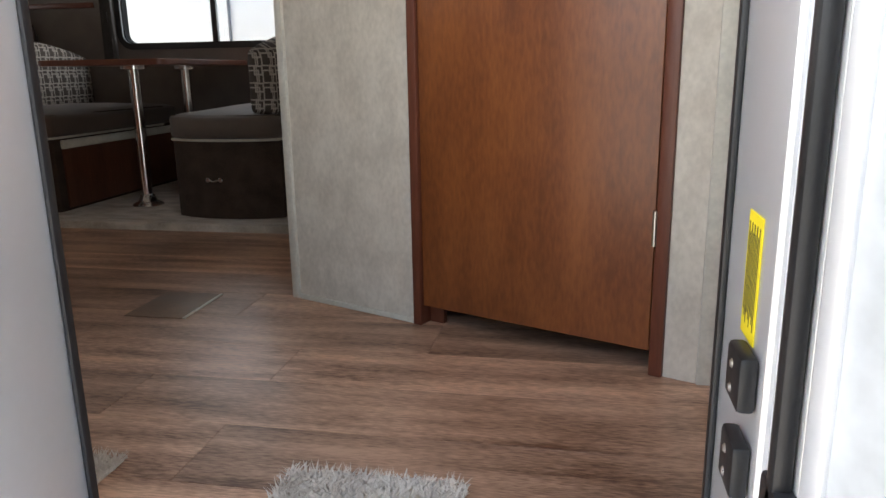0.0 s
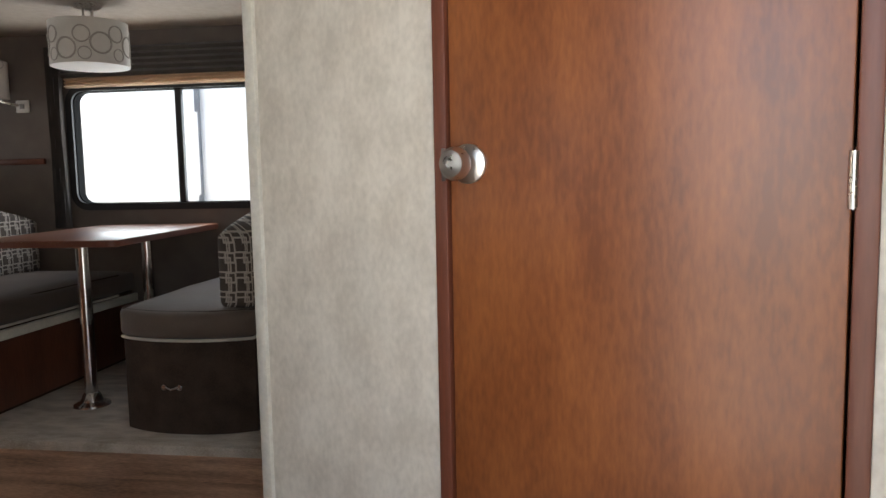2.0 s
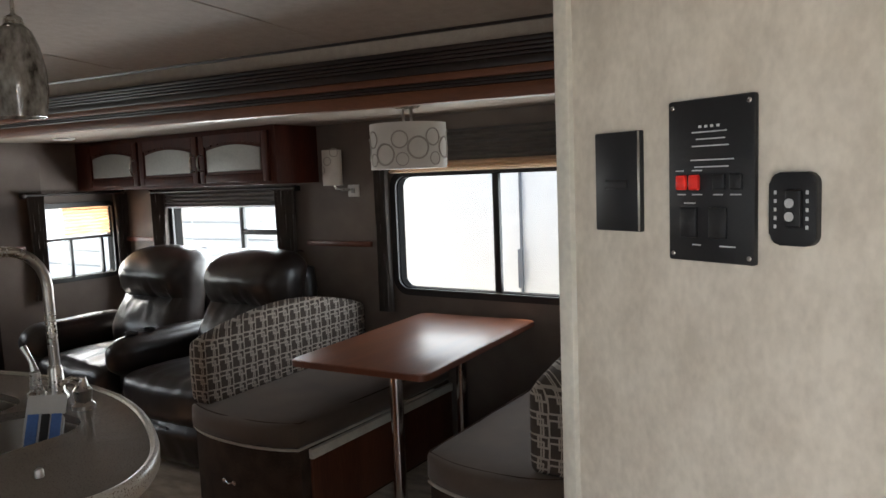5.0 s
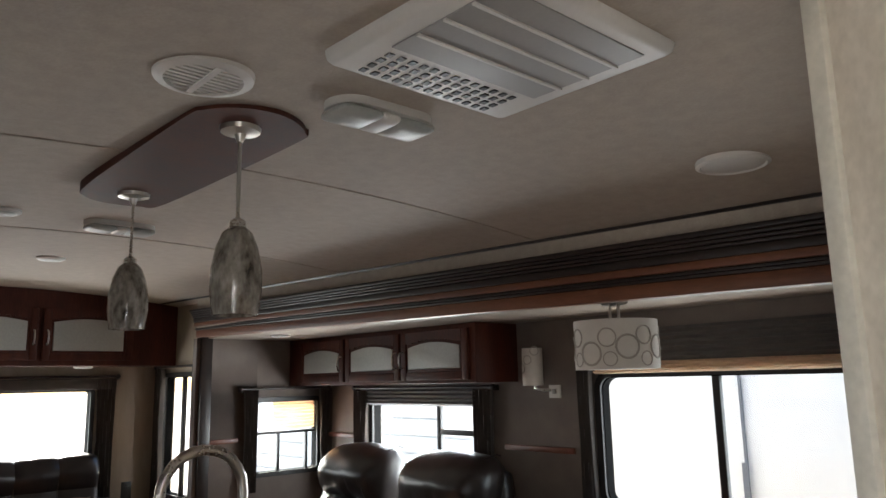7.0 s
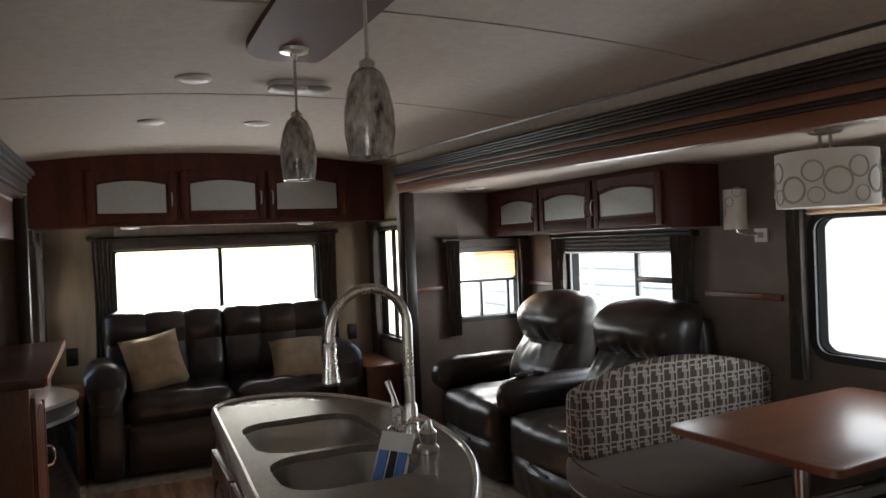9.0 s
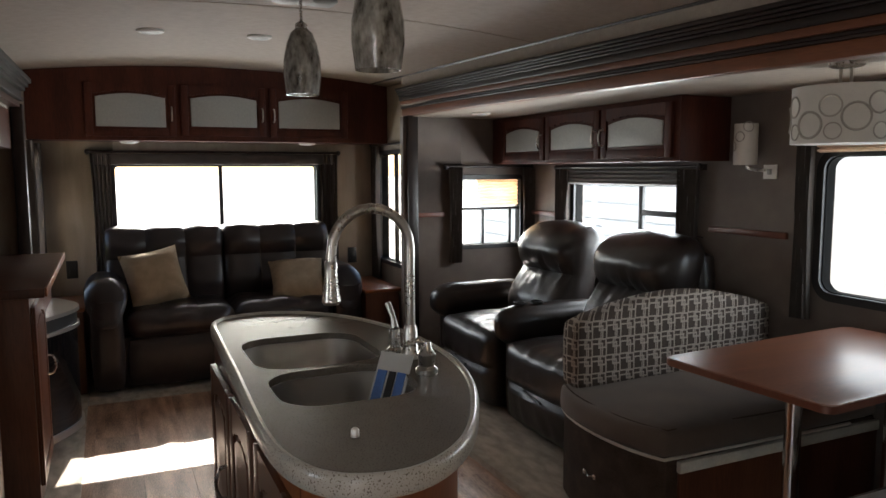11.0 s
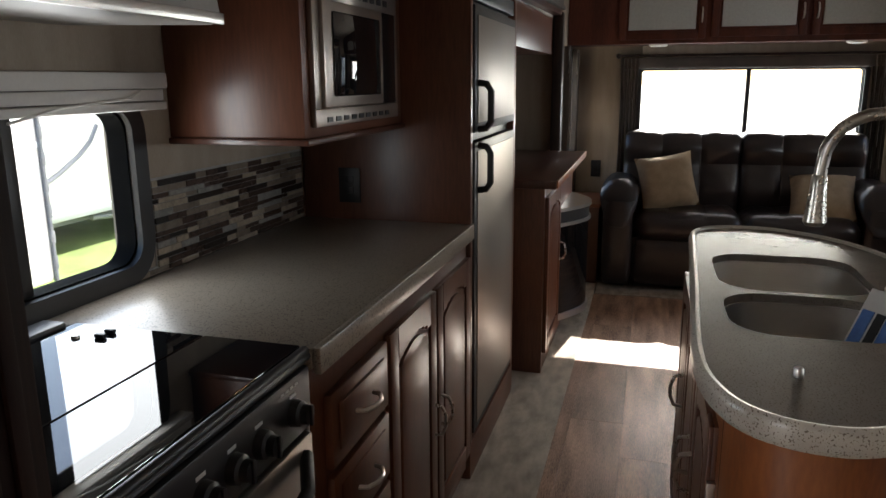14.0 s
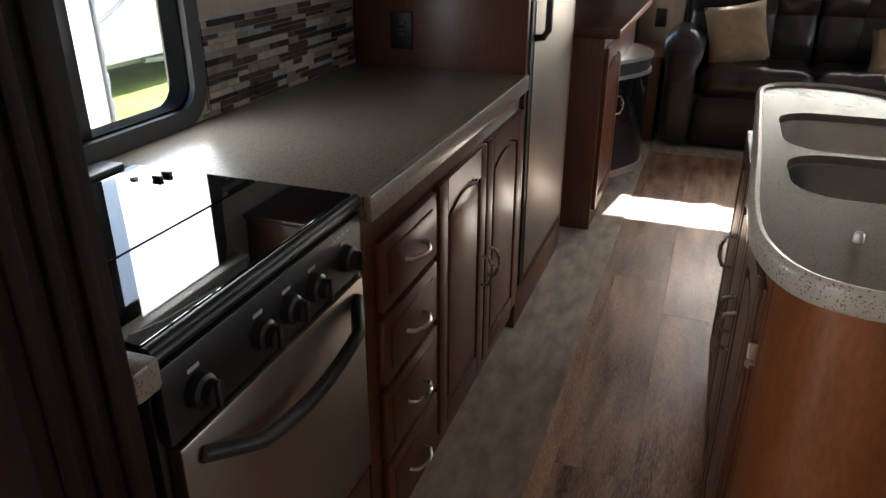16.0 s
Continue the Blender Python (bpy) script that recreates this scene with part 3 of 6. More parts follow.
def drape(at_u, z0, z1, width, m, label="dark brown drape hanging beside a window"):
    own = bmesh.new()
    n = 28
    front, rows = [], 6
    for lay in (0, 1):
        for i in range(n + 1):
            for j in range(rows + 1):
                f = i / n
                wob = 0.018 * math.sin(f * 5 * 2 * math.pi + 0.4 * j) + 0.03
                tight = 1 - 0.14 * math.sin(math.pi * j / rows)
                front.append(own.verts.new((at_u + (f - 0.5) * width * tight, z0 + (z1 - z0) * j / rows, wob - 0.006 * lay + 0.012)))
    k = (n + 1) * (rows + 1)
    own.verts.ensure_lookup_table()
    for lay in (0, 1):
        for i in range(n):
            for j in range(rows):
                a = lay * k + i * (rows + 1) + j
                own.faces.new([own.verts[q] for q in (a, a + rows + 1, a + rows + 2, a + 1)])
    ob = solid("drape", placed(own, m), DRAPE, label, "curtain", kind="thing")
    return ob


def rod(u0, u1, z, m, label="dark curtain rod with round finials"):
    t = thing("curtain_rod", m @ Vector(((u0 + u1) / 2, z, 0)), label, "curtain rod")
    part("pole", placed(bm_tube([(u0, z, 0.045), (u1, z, 0.045)], 0.008), m), ESPRESSO, t)
    for u in (u0, u1):
        part("finial", placed(bm_turn([(0.0, -0.02), (0.014, -0.012), (0.018, 0), (0.014, 0.012), (0.0, 0.02)], (u, z, 0.045), 12), m), ESPRESSO, t)
        part("bracket", placed(bm_box(u - 0.006, z - 0.02, 0, u + 0.006, z + 0.012, 0.046, 0.002), m), ESPRESSO, t)


def pleated(name, u0, u1, z0, z1, m, material, label, depth=0.03, n=7, off=0.018):
    own = bmesh.new()
    prof = []
    for k in range(n * 2 + 1):
        prof.append((z1 + (z0 - z1) * k / (2 * n), off + (depth if k % 2 else depth * 0.35)))
    rows = []
    for u in (u0, u1):
        rows.append(([own.verts.new((u, z, d)) for z, d in prof], [own.verts.new((u, z, off)) for z, d in prof]))
    for q in range(len(prof) - 1):
        own.faces.new((rows[0][0][q], rows[1][0][q], rows[1][0][q + 1], rows[0][0][q + 1]))
        own.faces.new((rows[0][1][q], rows[1][1][q], rows[1][1][q + 1], rows[0][1][q + 1]))
    return solid(name, placed(own, m), material, label, "blind", kind="thing", smooth=False)


for u in (3.66, 5.235):
    drape(u, 0.62, 1.50, 0.13, RM)
solid("valance_box", placed(bm_box(3.62, 1.425, 0.012, 5.27, 1.50, 0.05, 0.004), RM), DRAPE, "dark fabric-covered valance over the rear window", "valance", kind="thing")
rod(3.58, 5.31, 1.512, RM)
for u in (5.87, 6.455):
    drape(u, 0.74, 1.40, 0.10, SM)
rod(5.80, 6.47, 1.405, SM)
pleated("pleated_blind", 6.06, 6.39, 1.13, 1.315, SM, BLINDT, "tan pleated blind drawn half down", n=8, off=-0.03)
for u in (-3.62, -2.46):
    drape(u, 0.55, 1.38, 0.15, CM)
pleated("roman_shade", -3.56, -2.52, 1.285, 1.385, CM, DRAPE, "dark roman shade gathered over the recliner window", n=4)
rod(-3.7, -2.38, 1.395, CM)
for u in (-1.785, -0.40):
    drape(u + (0.03 if u < -1 else 0), 0.72, 1.66, 0.08, DM)
pleated("roman_shade", -1.74, -0.45, 1.505, 1.655, DM, DRAPE, "dark roman shade gathered over the dinette window", n=5)
pleated("pleated_blind", -1.70, -0.47, 1.45, 1.503, DM, BLINDT, "tan pleated blind raised to the top", n=3)
for x, mm in ((-4.88, on_y(RIGHT, -1)), (-4.24, on_y(RIGHT, -1)), (-4.93, on_y(LEFT)), (-4.4, on_y(LEFT))):
    drape(x, 0.55, 1.56, 0.12, mm)
rod(-4.95, -4.18, 1.57, on_y(RIGHT, -1))
wb = thing("window_blind", (-0.75, KB, 1.33), "white aluminium blind raised over the kitchen window", "blind")
part("head_rail", bm_box(-1.04, KB + 0.004, 1.345, -0.40, KB + 0.05, 1.38, 0.004), BLINDW, wb)
part("folded_slat", bm_box(-1.03, KB + 0.006, 1.318, -0.41, KB + 0.044, 1.3435, 0.003), BLINDW, wb)
part("bottom_rail", bm_box(-1.035, KB + 0.004, 1.298, -0.405, KB + 0.048, 1.316, 0.004), BLINDW, wb)
part("cord", bm_tube([(-0.94, KB + 0.052, 1.34), (-0.90, KB + 0.055, 1.325), (-0.70, KB + 0.056, 1.312), (-0.58, KB + 0.055, 1.29)], 0.003, 6), BLINDW, wb)

# chair rails and slide mouldings
solid("chair_rail", bm_box(-2.33, 6.478, 1.06, -1.86, 6.50, 1.092, 0.006), REDTRIM, "red-brown chair rail", "trim")
solid("chair_rail_end", bm_box(END, 5.52, 1.06, END + 0.02, 5.80, 1.092, 0.006), REDTRIM, "red-brown chair rail", "trim")
solid("chair_rail_corner", bm_box(END + 0.02, 6.478, 1.06, -3.72, 6.499, 1.092, 0.006), REDTRIM, "red-brown chair rail", "trim")


def moulding(name, x0, x1, y, z0, heights, sign, label):
    """A fascia along x built of stepped boards, rising a little towards the rear."""
    t = thing(name, ((x0 + x1) / 2, y, z0), label, "moulding", kind="structure")
    for a, b, d0, d1, mt, nm in heights:
        own = bm_box(x0, y, z0 + a, x1, y + sign * d1, z0 + b, 0.004)
        for v in own.verts:
            v.co.z = slant(v.co.z, v.co.x)
        part(nm, own, mt, t)
    return t


moulding("fascia_dinette", 0.2, -4.12, 5.56, 1.672, [(0.0, 0.046, 0, 0.056, FASCIA, "board"), (0.046, 0.058, 0, 0.066, ESPRESSO, "bead"), (0.058, 0.070, 0, 0.058, ESPRESSO, "bead"),
         (0.070, 0.096, 0, 0.072, FASCIA, "board"), (0.096, 0.124, 0, 0.076, ESPRESSO, "board"), (0.124, 0.136, 0, 0.084, ESPRESSO, "bead"), (0.136, 0.148, 0, 0.091, ESPRESSO, "bead"),
         (0.148, 0.160, 0, 0.098, ESPRESSO, "bead"), (0.160, 0.176, 0, 0.106, ESPRESSO, "crown")], -1,
         "dark stepped wood fascia over the slide opening")
moulding("fascia_kitchen", 0.02, -4.02, 3.24, 1.652, [(0.0, 0.03, 0, 0.05, DARKWOOD, "board"), (0.03, 0.05, 0, 0.07, ESPRESSO, "bead"), (0.05, 0.085, 0, 0.06, ESPRESSO, "board"),
         (0.085, 0.105, 0, 0.08, ESPRESSO, "bead"), (0.105, 0.125, 0, 0.095, ESPRESSO, "crown"), (0.125, 0.15, 0, 0.11, ESPRESSO, "crown")], 1,
         "dark stepped wood fascia over the kitchen slide")
solid("slide_post", bm_box(-4.13, 5.524, 0.0, -4.062, 5.60, 1.745, 0.008), ESPRESSO, "dark wood post at the end of the slide", "trim")
solid("slide_post_kitchen", bm_box(-4.10, 3.24, 0.0, -4.02, 3.30, 1.74, 0.006), ESPRESSO, "dark wood post at the end of the kitchen slide", "trim")
post = thing("slide_post_entry", (-0.03, 3.26, 0), "dark grooved wood post beside the stove", "post", kind="structure")
part("board", bm_box(-0.052, 3.232, 0.0, 0.078, 3.30, 1.66, 0.004), POSTWOOD, post)
for k in range(3):
    part("bead", bm_box(-0.03 + 0.035 * k, 3.2995, 0.0, -0.012 + 0.035 * k, 3.307, 1.66, 0.003), POSTWOOD, post)

# ---- light from the sky in the openings ----
window_light("window_light_rear", (REAR - 0.09, 4.44, 1.19), (0, 4.44, 0.9), 1.38, 0.44, 3.5)
window_light("window_light_dinette", (-1.09, DB + 0.09, 1.14), (-1.09, 0, 0.6), 1.15, 0.56, 2.2)
window_light("window_light_recliner", (-3.04, DB + 0.09, 1.05), (-3.04, 0, 0.6), 0.95, 0.5, 8.5)
window_light("window_light_end", (END - 0.09, 6.16, 1.08), (0, 6.16, 0.6), 0.45, 0.44, 2)
window_light("window_light_entry", (0.79, 2.99, 1.20), (0.92, 4.2, 0.6), 0.80, 1.10, 1.3, (1.0, 0.985, 0.97))
window_light("window_light_kitchen", (-0.80, KB + 0.019, 1.128), (-0.80, 9, 1.0), 0.28, 0.33, 0.42)


# ---- kitchen ----
def arch_outline(x0, z0, x1, z1, rise, n=10):
    pts = [(x0, z0), (x1, z0)]
    for k in range(n + 1):
        f = k / n
        pts.append((x1 + (x0 - x1) * f, z1 - rise + rise * math.sin(math.pi * f)))
    return pts


def cabinet_door(parent, x0, z0, x1, z1, m, wood, glass=None, handle=None, rise=0.03, stile=0.055, t=0.018):
    """A framed door with an arched panel; handle: (x, z) of an upright pull."""
    d = part("door", placed(bm_box(x0, z0, 0, x1, z1, t * 0.55, 0.003), m), wood, parent)
    inner = (x0 + stile, z0 + stile, x1 - stile, z1 - stile)
    own = bmesh.new()
    bm_box(x0, z0, t * 0.5, x0 + stile, z1, t, 0.003, bm=own)
    bm_box(x1 - stile, z0, t * 0.5, x1, z1, t, 0.003, bm=own)
    bm_box(x0 + stile, z0, t * 0.5, x1 - stile, z0 + stile, t, 0.003, bm=own)
    n = 8
    for k in range(n):
        a, b = x0 + stile + (x1 - x0 - 2 * stile) * k / n, x0 + stile + (x1 - x0 - 2 * stile) * (k + 1) / n
        f = (k + 0.5) / n
        bm_box(a, z1 - stile - rise + rise * math.sin(math.pi * f), t * 0.5, b, z1, t, bm=own)
    part("door_frame", placed(own, m), wood, d)
    off = 0.016
    pan = bm_prism(arch_outline(inner[0] + off, inner[1] + off, inner[2] - off, inner[3] - off, rise), t * 0.5, t * 0.95, 0.006)
    part("panel", placed(pan, m), glass or wood, d, "frosted glass panel" if glass else "")
    if handle:
        hx, hz = handle
        part("handle", placed(bm_tube([(hx, hz - 0.045, t), (hx, hz - 0.04, t + 0.022), (hx, hz - 0.015, t + 0.032), (hx, hz + 0.015, t + 0.032), (hx, hz + 0.04, t + 0.022), (hx, hz + 0.045, t)], 0.005, 8), m), NICKEL, d, "curved nickel pull")
    return d


FY = 3.275
FM = on_y(FY)
base = thing("base_cabinet", (-1.2, 3.0, 0), "dark cherry base cabinet with drawers and arched doors", "cabinet")
part("body", bm_box(-1.775, 2.705, 0.05, -0.635, FY, 0.868, 0.003), CABWOOD, base)
part("toe_kick", bm_box(-1.775, 2.75, 0.004, -0.635, FY - 0.02, 0.05), DARKWOOD, base)
for z0, z1 in ((0.648, 0.80), (0.478, 0.632), (0.285, 0.462), (0.095, 0.268)):
    d = part("drawer", placed(bm_box(-0.985, z0, 0, -0.685, z1, 0.018, 0.005), FM), CABWOOD, base)
    part("panel", placed(bm_box(-0.955, z0 + 0.028, 0.016, -0.715, z1 - 0.028, 0.022, 0.004), FM), CABWOOD, d)
    zc = (z0 + z1) / 2
    part("handle", placed(bm_tube([(-0.88, zc, 0.02), (-0.875, zc, 0.04), (-0.85, zc, 0.052), (-0.82, zc, 0.052), (-0.795, zc, 0.04), (-0.79, zc, 0.02)], 0.005, 8), FM), NICKEL, d, "curved nickel pull")
cabinet_door(base, -1.372, 0.115, -1.005, 0.805, FM, CABWOOD, handle=(-1.345, 0.44))
cabinet_door(base, -1.765, 0.115, -1.385, 0.805, FM, CABWOOD, handle=(-1.412, 0.44))
ctop = thing("countertop", (-1.2, 3.0, 0.87), "speckled beige-grey laminate kitchen countertop", "countertop")
part("slab", bm_box(-1.778, 2.702, 0.870, -0.632, 3.285, 0.91, 0.004), COUNTER, ctop)
part("front_edge", bm_box(-1.778, 3.2855, 0.862, -0.632, 3.302, 0.913, 0.005), COUNTER, ctop)
part("side_piece", bm_box(-0.098, 2.72, 0.87, -0.056, 3.295, 0.912, 0.006), COUNTER, ctop)

tiles = thing("backsplash", (-1.4, KB, 0.93), "mosaic backsplash of thin brown, grey and cream glass tiles", "backsplash", kind="structure")
part("grout", bm_box(-1.775, KB + 0.001, 0.912, -1.0, KB + 0.005, 1.138), GREYPL, tiles)
part("grout", bm_box(-1.0, KB + 0.001, 0.912, -0.655, KB + 0.005, 0.929), GREYPL, tiles)
TILEM = [mat("tile_%s" % nm, c, 0.22, vary=0.22, scale=30, bump=0.02, coat=0.4) for nm, c in (("cream", (0.30, 0.255, 0.195)), ("taupe", (0.17, 0.14, 0.11)), ("umber", (0.055, 0.036, 0.028)), ("grey", (0.22, 0.215, 0.20)), ("black", (0.022, 0.018, 0.016)))]
rng = random.Random(4)
z = 0.914
while z < 1.136:
    h = rng.choice((0.0105, 0.0145, 0.0175))
    h = min(h, 1.137 - z)
    if h < 0.006:
        break
    x, edge = -1.774, (-0.66 if z < 0.918 else -1.002)
    pick = -1
    while x < edge:
        x2 = min(x + rng.choice((0.05, 0.075, 0.11, 0.15, 0.19)), edge)
        pick = rng.choice([k for k in (0, 1, 2, 2, 3, 4) if k != pick])
        if x2 - x > 0.012:
            part("tile", bm_box(x + 0.0008, KB + 0.003, z, x2 - 0.0008, KB + 0.008 + rng.random() * 0.004, z + h), TILEM[pick], tiles, smooth=False)
        x = x2
    z += h + 0.0016

up = thing("microwave_cabinet", (-1.44, 2.9, 1.215), "dark cherry wall cabinet around the microwave", "cabinet")
part("body", bm_box(-1.777, KB + 0.002, 1.228, -1.098, 3.062, 1.702, 0.003), CABWOOD, up)
part("bottom_trim", bm_box(-1.777, KB + 0.002, 1.212, -1.088, 3.075, 1.2275, 0.004), DARKWOOD, up)
mw = thing("microwave", (-1.42, 3.06, 1.25), "stainless built-in microwave with a black glass door", "microwave")
MM = on_y(3.063)
own = bmesh.new()
for q in ((-1.705, 1.252, -1.13, 1.294), (-1.705, 1.546, -1.13, 1.598), (-1.705, 1.2945, -1.674, 1.5455), (-1.166, 1.2945, -1.13, 1.5455)):
    bm_box(q[0], q[1], 0.0, q[2], q[3], 0.014, 0.002, bm=own)
part("trim_frame", placed(own, MM), STEELFRONT, mw)
part("door", placed(bm_box(-1.56, 1.295, 0.002, -1.168, 1.545, 0.024, 0.006), MM), STEELFRONT, mw)
part("window", placed(bm_box(-1.525, 1.322, 0.0245, -1.215, 1.52, 0.027, 0.004), MM), BLACKGL, mw, "black glass window")
part("control_panel", placed(bm_box(-1.672, 1.295, 0.002, -1.565, 1.545, 0.02, 0.004), MM), BLACKGL, mw)
for k in range(9):
    part("vent_slot", placed(bm_box(-1.22 - 0.05 * k, 1.562, 0.0145, -1.19 - 0.05 * k, 1.578, 0.0165), MM), BLACKPL, mw)
    part("vent_slot", placed(bm_box(-1.22 - 0.05 * k, 1.262, 0.0145, -1.19 - 0.05 * k, 1.274, 0.0165), MM), BLACKPL, mw)
# Enamel greyed in its base colour for the shade over the stove.
HOODMET = mat("shaded_almond_enamel", (0.36, 0.345, 0.32), 0.4, vary=0.05, bump=0.01)
hood = thing("range_hood", (-0.4, 2.9, 1.46), "almond enamel range hood above the stove, shade put into its colour", "range hood")
own = bm_prism([(KB + 0.002, 1.47), (3.03, 1.462), (3.05, 1.475), (3.04, 1.535), (2.98, 1.56), (KB + 0.002, 1.56)], -0.80, -0.06, 0.004)
part("shell", placed(own, Matrix(((0, 0, 1, 0), (1, 0, 0, 0), (0, 1, 0, 0), (0, 0, 0, 1)))), HOODMET, hood)
part("lip", bm_box(-0.803, 3.049, 1.462, -0.06, 3.056, 1.482, 0.002), STEEL, hood)
part("badge", bm_box(-0.70, 3.043, 1.495, -0.60, 3.048, 1.53, 0.001), BLACKPL, hood)
up2 = thing("wall_cabinet", (-0.4, 2.9, 1.56), "dark cherry cabinet over the range hood", "cabinet")
part("body", bm_box(-1.094, KB + 0.002, 1.565, -0.06, 3.0, 1.702, 0.003), CABWOOD, up2)

stove = thing("stove", (-0.36, 3.0, 0), "black and stainless gas stove with a glass cover", "stove")
part("body", bm_box(-0.628, 2.72, 0.02, -0.102, 3.262, 0.885, 0.004), BLACKPL, stove)
part("cooktop", bm_box(-0.645, 2.735, 0.886, -0.096, 3.283, 0.908, 0.012, 3), BLACKPL, stove)
part("glass_cover", bm_box(-0.63, 2.80, 0.9085, -0.104, 3.0735, 0.9165, 0.0015), COVERGL, stove, "rear leaf of the folding black glass cover", False)
part("glass_cover", placed(bm_box(-0.63, 0.003, 0.0, -0.104, 0.19, 0.008, 0.0015), pose(0, 3.074, 0.9085, -0.4, 0, 0)), COVERGL, stove, "front leaf of the folding black glass cover", False)
part("cover_hinge", bm_box(-0.61, 2.744, 0.9085, -0.12, 2.797, 0.926, 0.006), BLACKPL, stove)
part("front_lip", bm_tube([(-0.632, 3.272, 0.906), (-0.10, 3.272, 0.906)], 0.009, 10), BLACKPL, stove)
for hx in (-0.40, -0.56):
    part("cover_stud", bm_turn([(0.008, 0), (0.007, 0.005), (0, 0.006)], (hx, 2.86, 0.9166), 12), NICKEL, stove)
for k in range(2):
    part("cover_clip", bm_box(-0.60 + 0.025 * k, 2.895, 0.9166, -0.59 + 0.025 * k, 2.915, 0.925, 0.002), BLACKPL, stove)
SMX = on_y(3.263)
cp = part("control_panel", placed(bm_box(-0.626, 0.772, 0.0, -0.104, 0.884, 0.02, 0.006), SMX), BLACKPL, stove)
for kx2 in (-0.16, -0.30, -0.375, -0.45, -0.56):
    kn = part("knob", placed(bm_turn([(0.024, 0), (0.022, 0.014), (0.017, 0.018), (0.016, 0.03), (0.0, 0.031)], (kx2, 0.824, 0.0205), 18), SMX), BLACKPL, stove)
    part("pointer", placed(bm_box(kx2 - 0.004, 0.806, 0.05, kx2 + 0.004, 0.842, 0.056, 0.002), SMX), BLACKPL, kn)
    part("dial_mark", placed(bm_box(kx2 - 0.01, 0.852, 0.0203, kx2 + 0.012, 0.858, 0.021), SMX), PRINTW, kn)
for k in range(4):
    part("writing", placed(bm_box(-0.53 - 0.016 * k, 0.868, 0.0203, -0.52 - 0.016 * k, 0.872, 0.0208), SMX), PRINTW, cp, smooth=False)
part("oven_door", placed(bm_box(-0.618, 0.34, 0.0, -0.112, 0.765, 0.024, 0.006), SMX), STEELFRONT, stove, "brushed steel oven door")
pts = []
for k in range(13):
    f = k / 12
    pts.append((-0.585 + 0.44 * f, 0.735 - 0.045 * math.sin(math.pi * f), 0.026 + 0.038 * min(1, 6 * f, 6 * (1 - f))))
part("handle", placed(bm_tube(pts, 0.012, 10), SMX), BLACKPL, stove, "curved black door handle")
part("lower_panel", placed(bm_box(-0.618, 0.05, 0.0, -0.112, 0.325, 0.018, 0.004), SMX), CABWOOD, stove, "dark cherry panel under the oven")
part("side_trim", placed(bm_box(-0.632, 0.34, 0.0, -0.622, 0.87, 0.012, 0.002), SMX), STEEL, stove)

fridge = thing("refrigerator", (-2.14, 3.0, 0), "two-door refrigerator with satin panels and black handles", "refrigerator")
part("surround", bm_box(-2.56, 2.71, 0.004, -1.782, 3.288, 0.135, 0.003), CABWOOD, fridge)
part("side_panel", bm_box(-1.808, 2.71, 0.136, -1.782, 3.288, 1.70, 0.003), CABWOOD, fridge)
part("side_panel", bm_box(-2.56, 2.71, 0.136, -2.515, 3.288, 1.70, 0.003), CABWOOD, fridge)
part("box", bm_box(-2.513, 2.75, 0.137, -1.810, 3.262, 1.655, 0.003), BLACKPL, fridge)
SATIN = mat("satin_panel", (0.30, 0.265, 0.23), 0.42, metal=0.85, vary=0.05, scale=2, fine=120, bump=0.01)
GM = on_y(3.263)
for z0, z1 in ((0.16, 1.165), (1.195, 1.585)):
    d = part("fridge_door", placed(bm_box(-2.505, z0, 0.0, -1.82, z1, 0.03, 0.006), GM), BLACKPL, fridge)
    part("panel", placed(bm_box(-2.475, z0 + 0.03, 0.0302, -1.85, z1 - 0.03, 0.0335, 0.001), GM), SATIN, d, "satin grey door panel")
    hz = (1.01, 1.155) if z0 < 1 else (1.205, 1.35)
    part("handle", placed(bm_tube([(-1.85, hz[0], 0.034), (-1.85, hz[0] + 0.004, 0.06), (-1.85, hz[0] + 0.025, 0.074), (-1.85, hz[1] - 0.025, 0.074), (-1.85, hz[1] - 0.004, 0.06), (-1.85, hz[1], 0.034)], 0.011, 8), GM), BLACKPL, d, "black loop handle")
part("vent_grille", placed(bm_box(-2.505, 1.60, 0.0, -1.82, 1.655, 0.022, 0.004), GM), BLACKPL, fridge)
box = thing("wall_outlet", (-1.781, 2.88, 1.02), "black outlet plate on the cabinet side", "outlet")
part("plate", bm_box(-1.7815, 2.84, 0.965, -1.775, 2.915, 1.08, 0.002), BLACKPL, box)
for zz in (0.995, 1.03):
    part("socket", bm_box(-1.775, 2.862, zz, -1.772, 2.893, zz + 0.024, 0.002), BLACKPL, box)

# ---- entertainment centre ----
ent = thing("entertainment_center", (-3.3, 3.1, 0), "dark cherry entertainment center with an open television niche", "cabinet")
part("side_panel", bm_box(-2.83, 2.72, 0.004, -2.782, 3.385, 0.90, 0.003), CABWOOD, ent)
part("side_panel", bm_box(-2.61, 2.71, 0.90, -2.565, 3.25, 1.70, 0.003), CABWOOD, ent)
part("body", bm_box(-4.0, 2.72, 0.004, -2.832, 3.384, 0.90, 0.003), CABWOOD, ent)
part("back", bm_box(-4.0, 2.71, 0.945, -2.62, 2.76, 1.70), DARKWOOD, ent)
part("shelf_top", bm_box(-4.0, 2.72, 0.902, -2.64, 3.452, 0.938, 0.003), DARKWOOD, ent)
part("shelf_edge", bm_box(-4.0, 3.4525, 0.906, -2.64, 3.462, 0.940, 0.003), CHERRY, ent, "rounded cherry shelf edge")
part("upper_box", bm_box(-4.0, 2.76, 1.50, -2.62, 3.24, 1.70, 0.003), CABWOOD, ent)
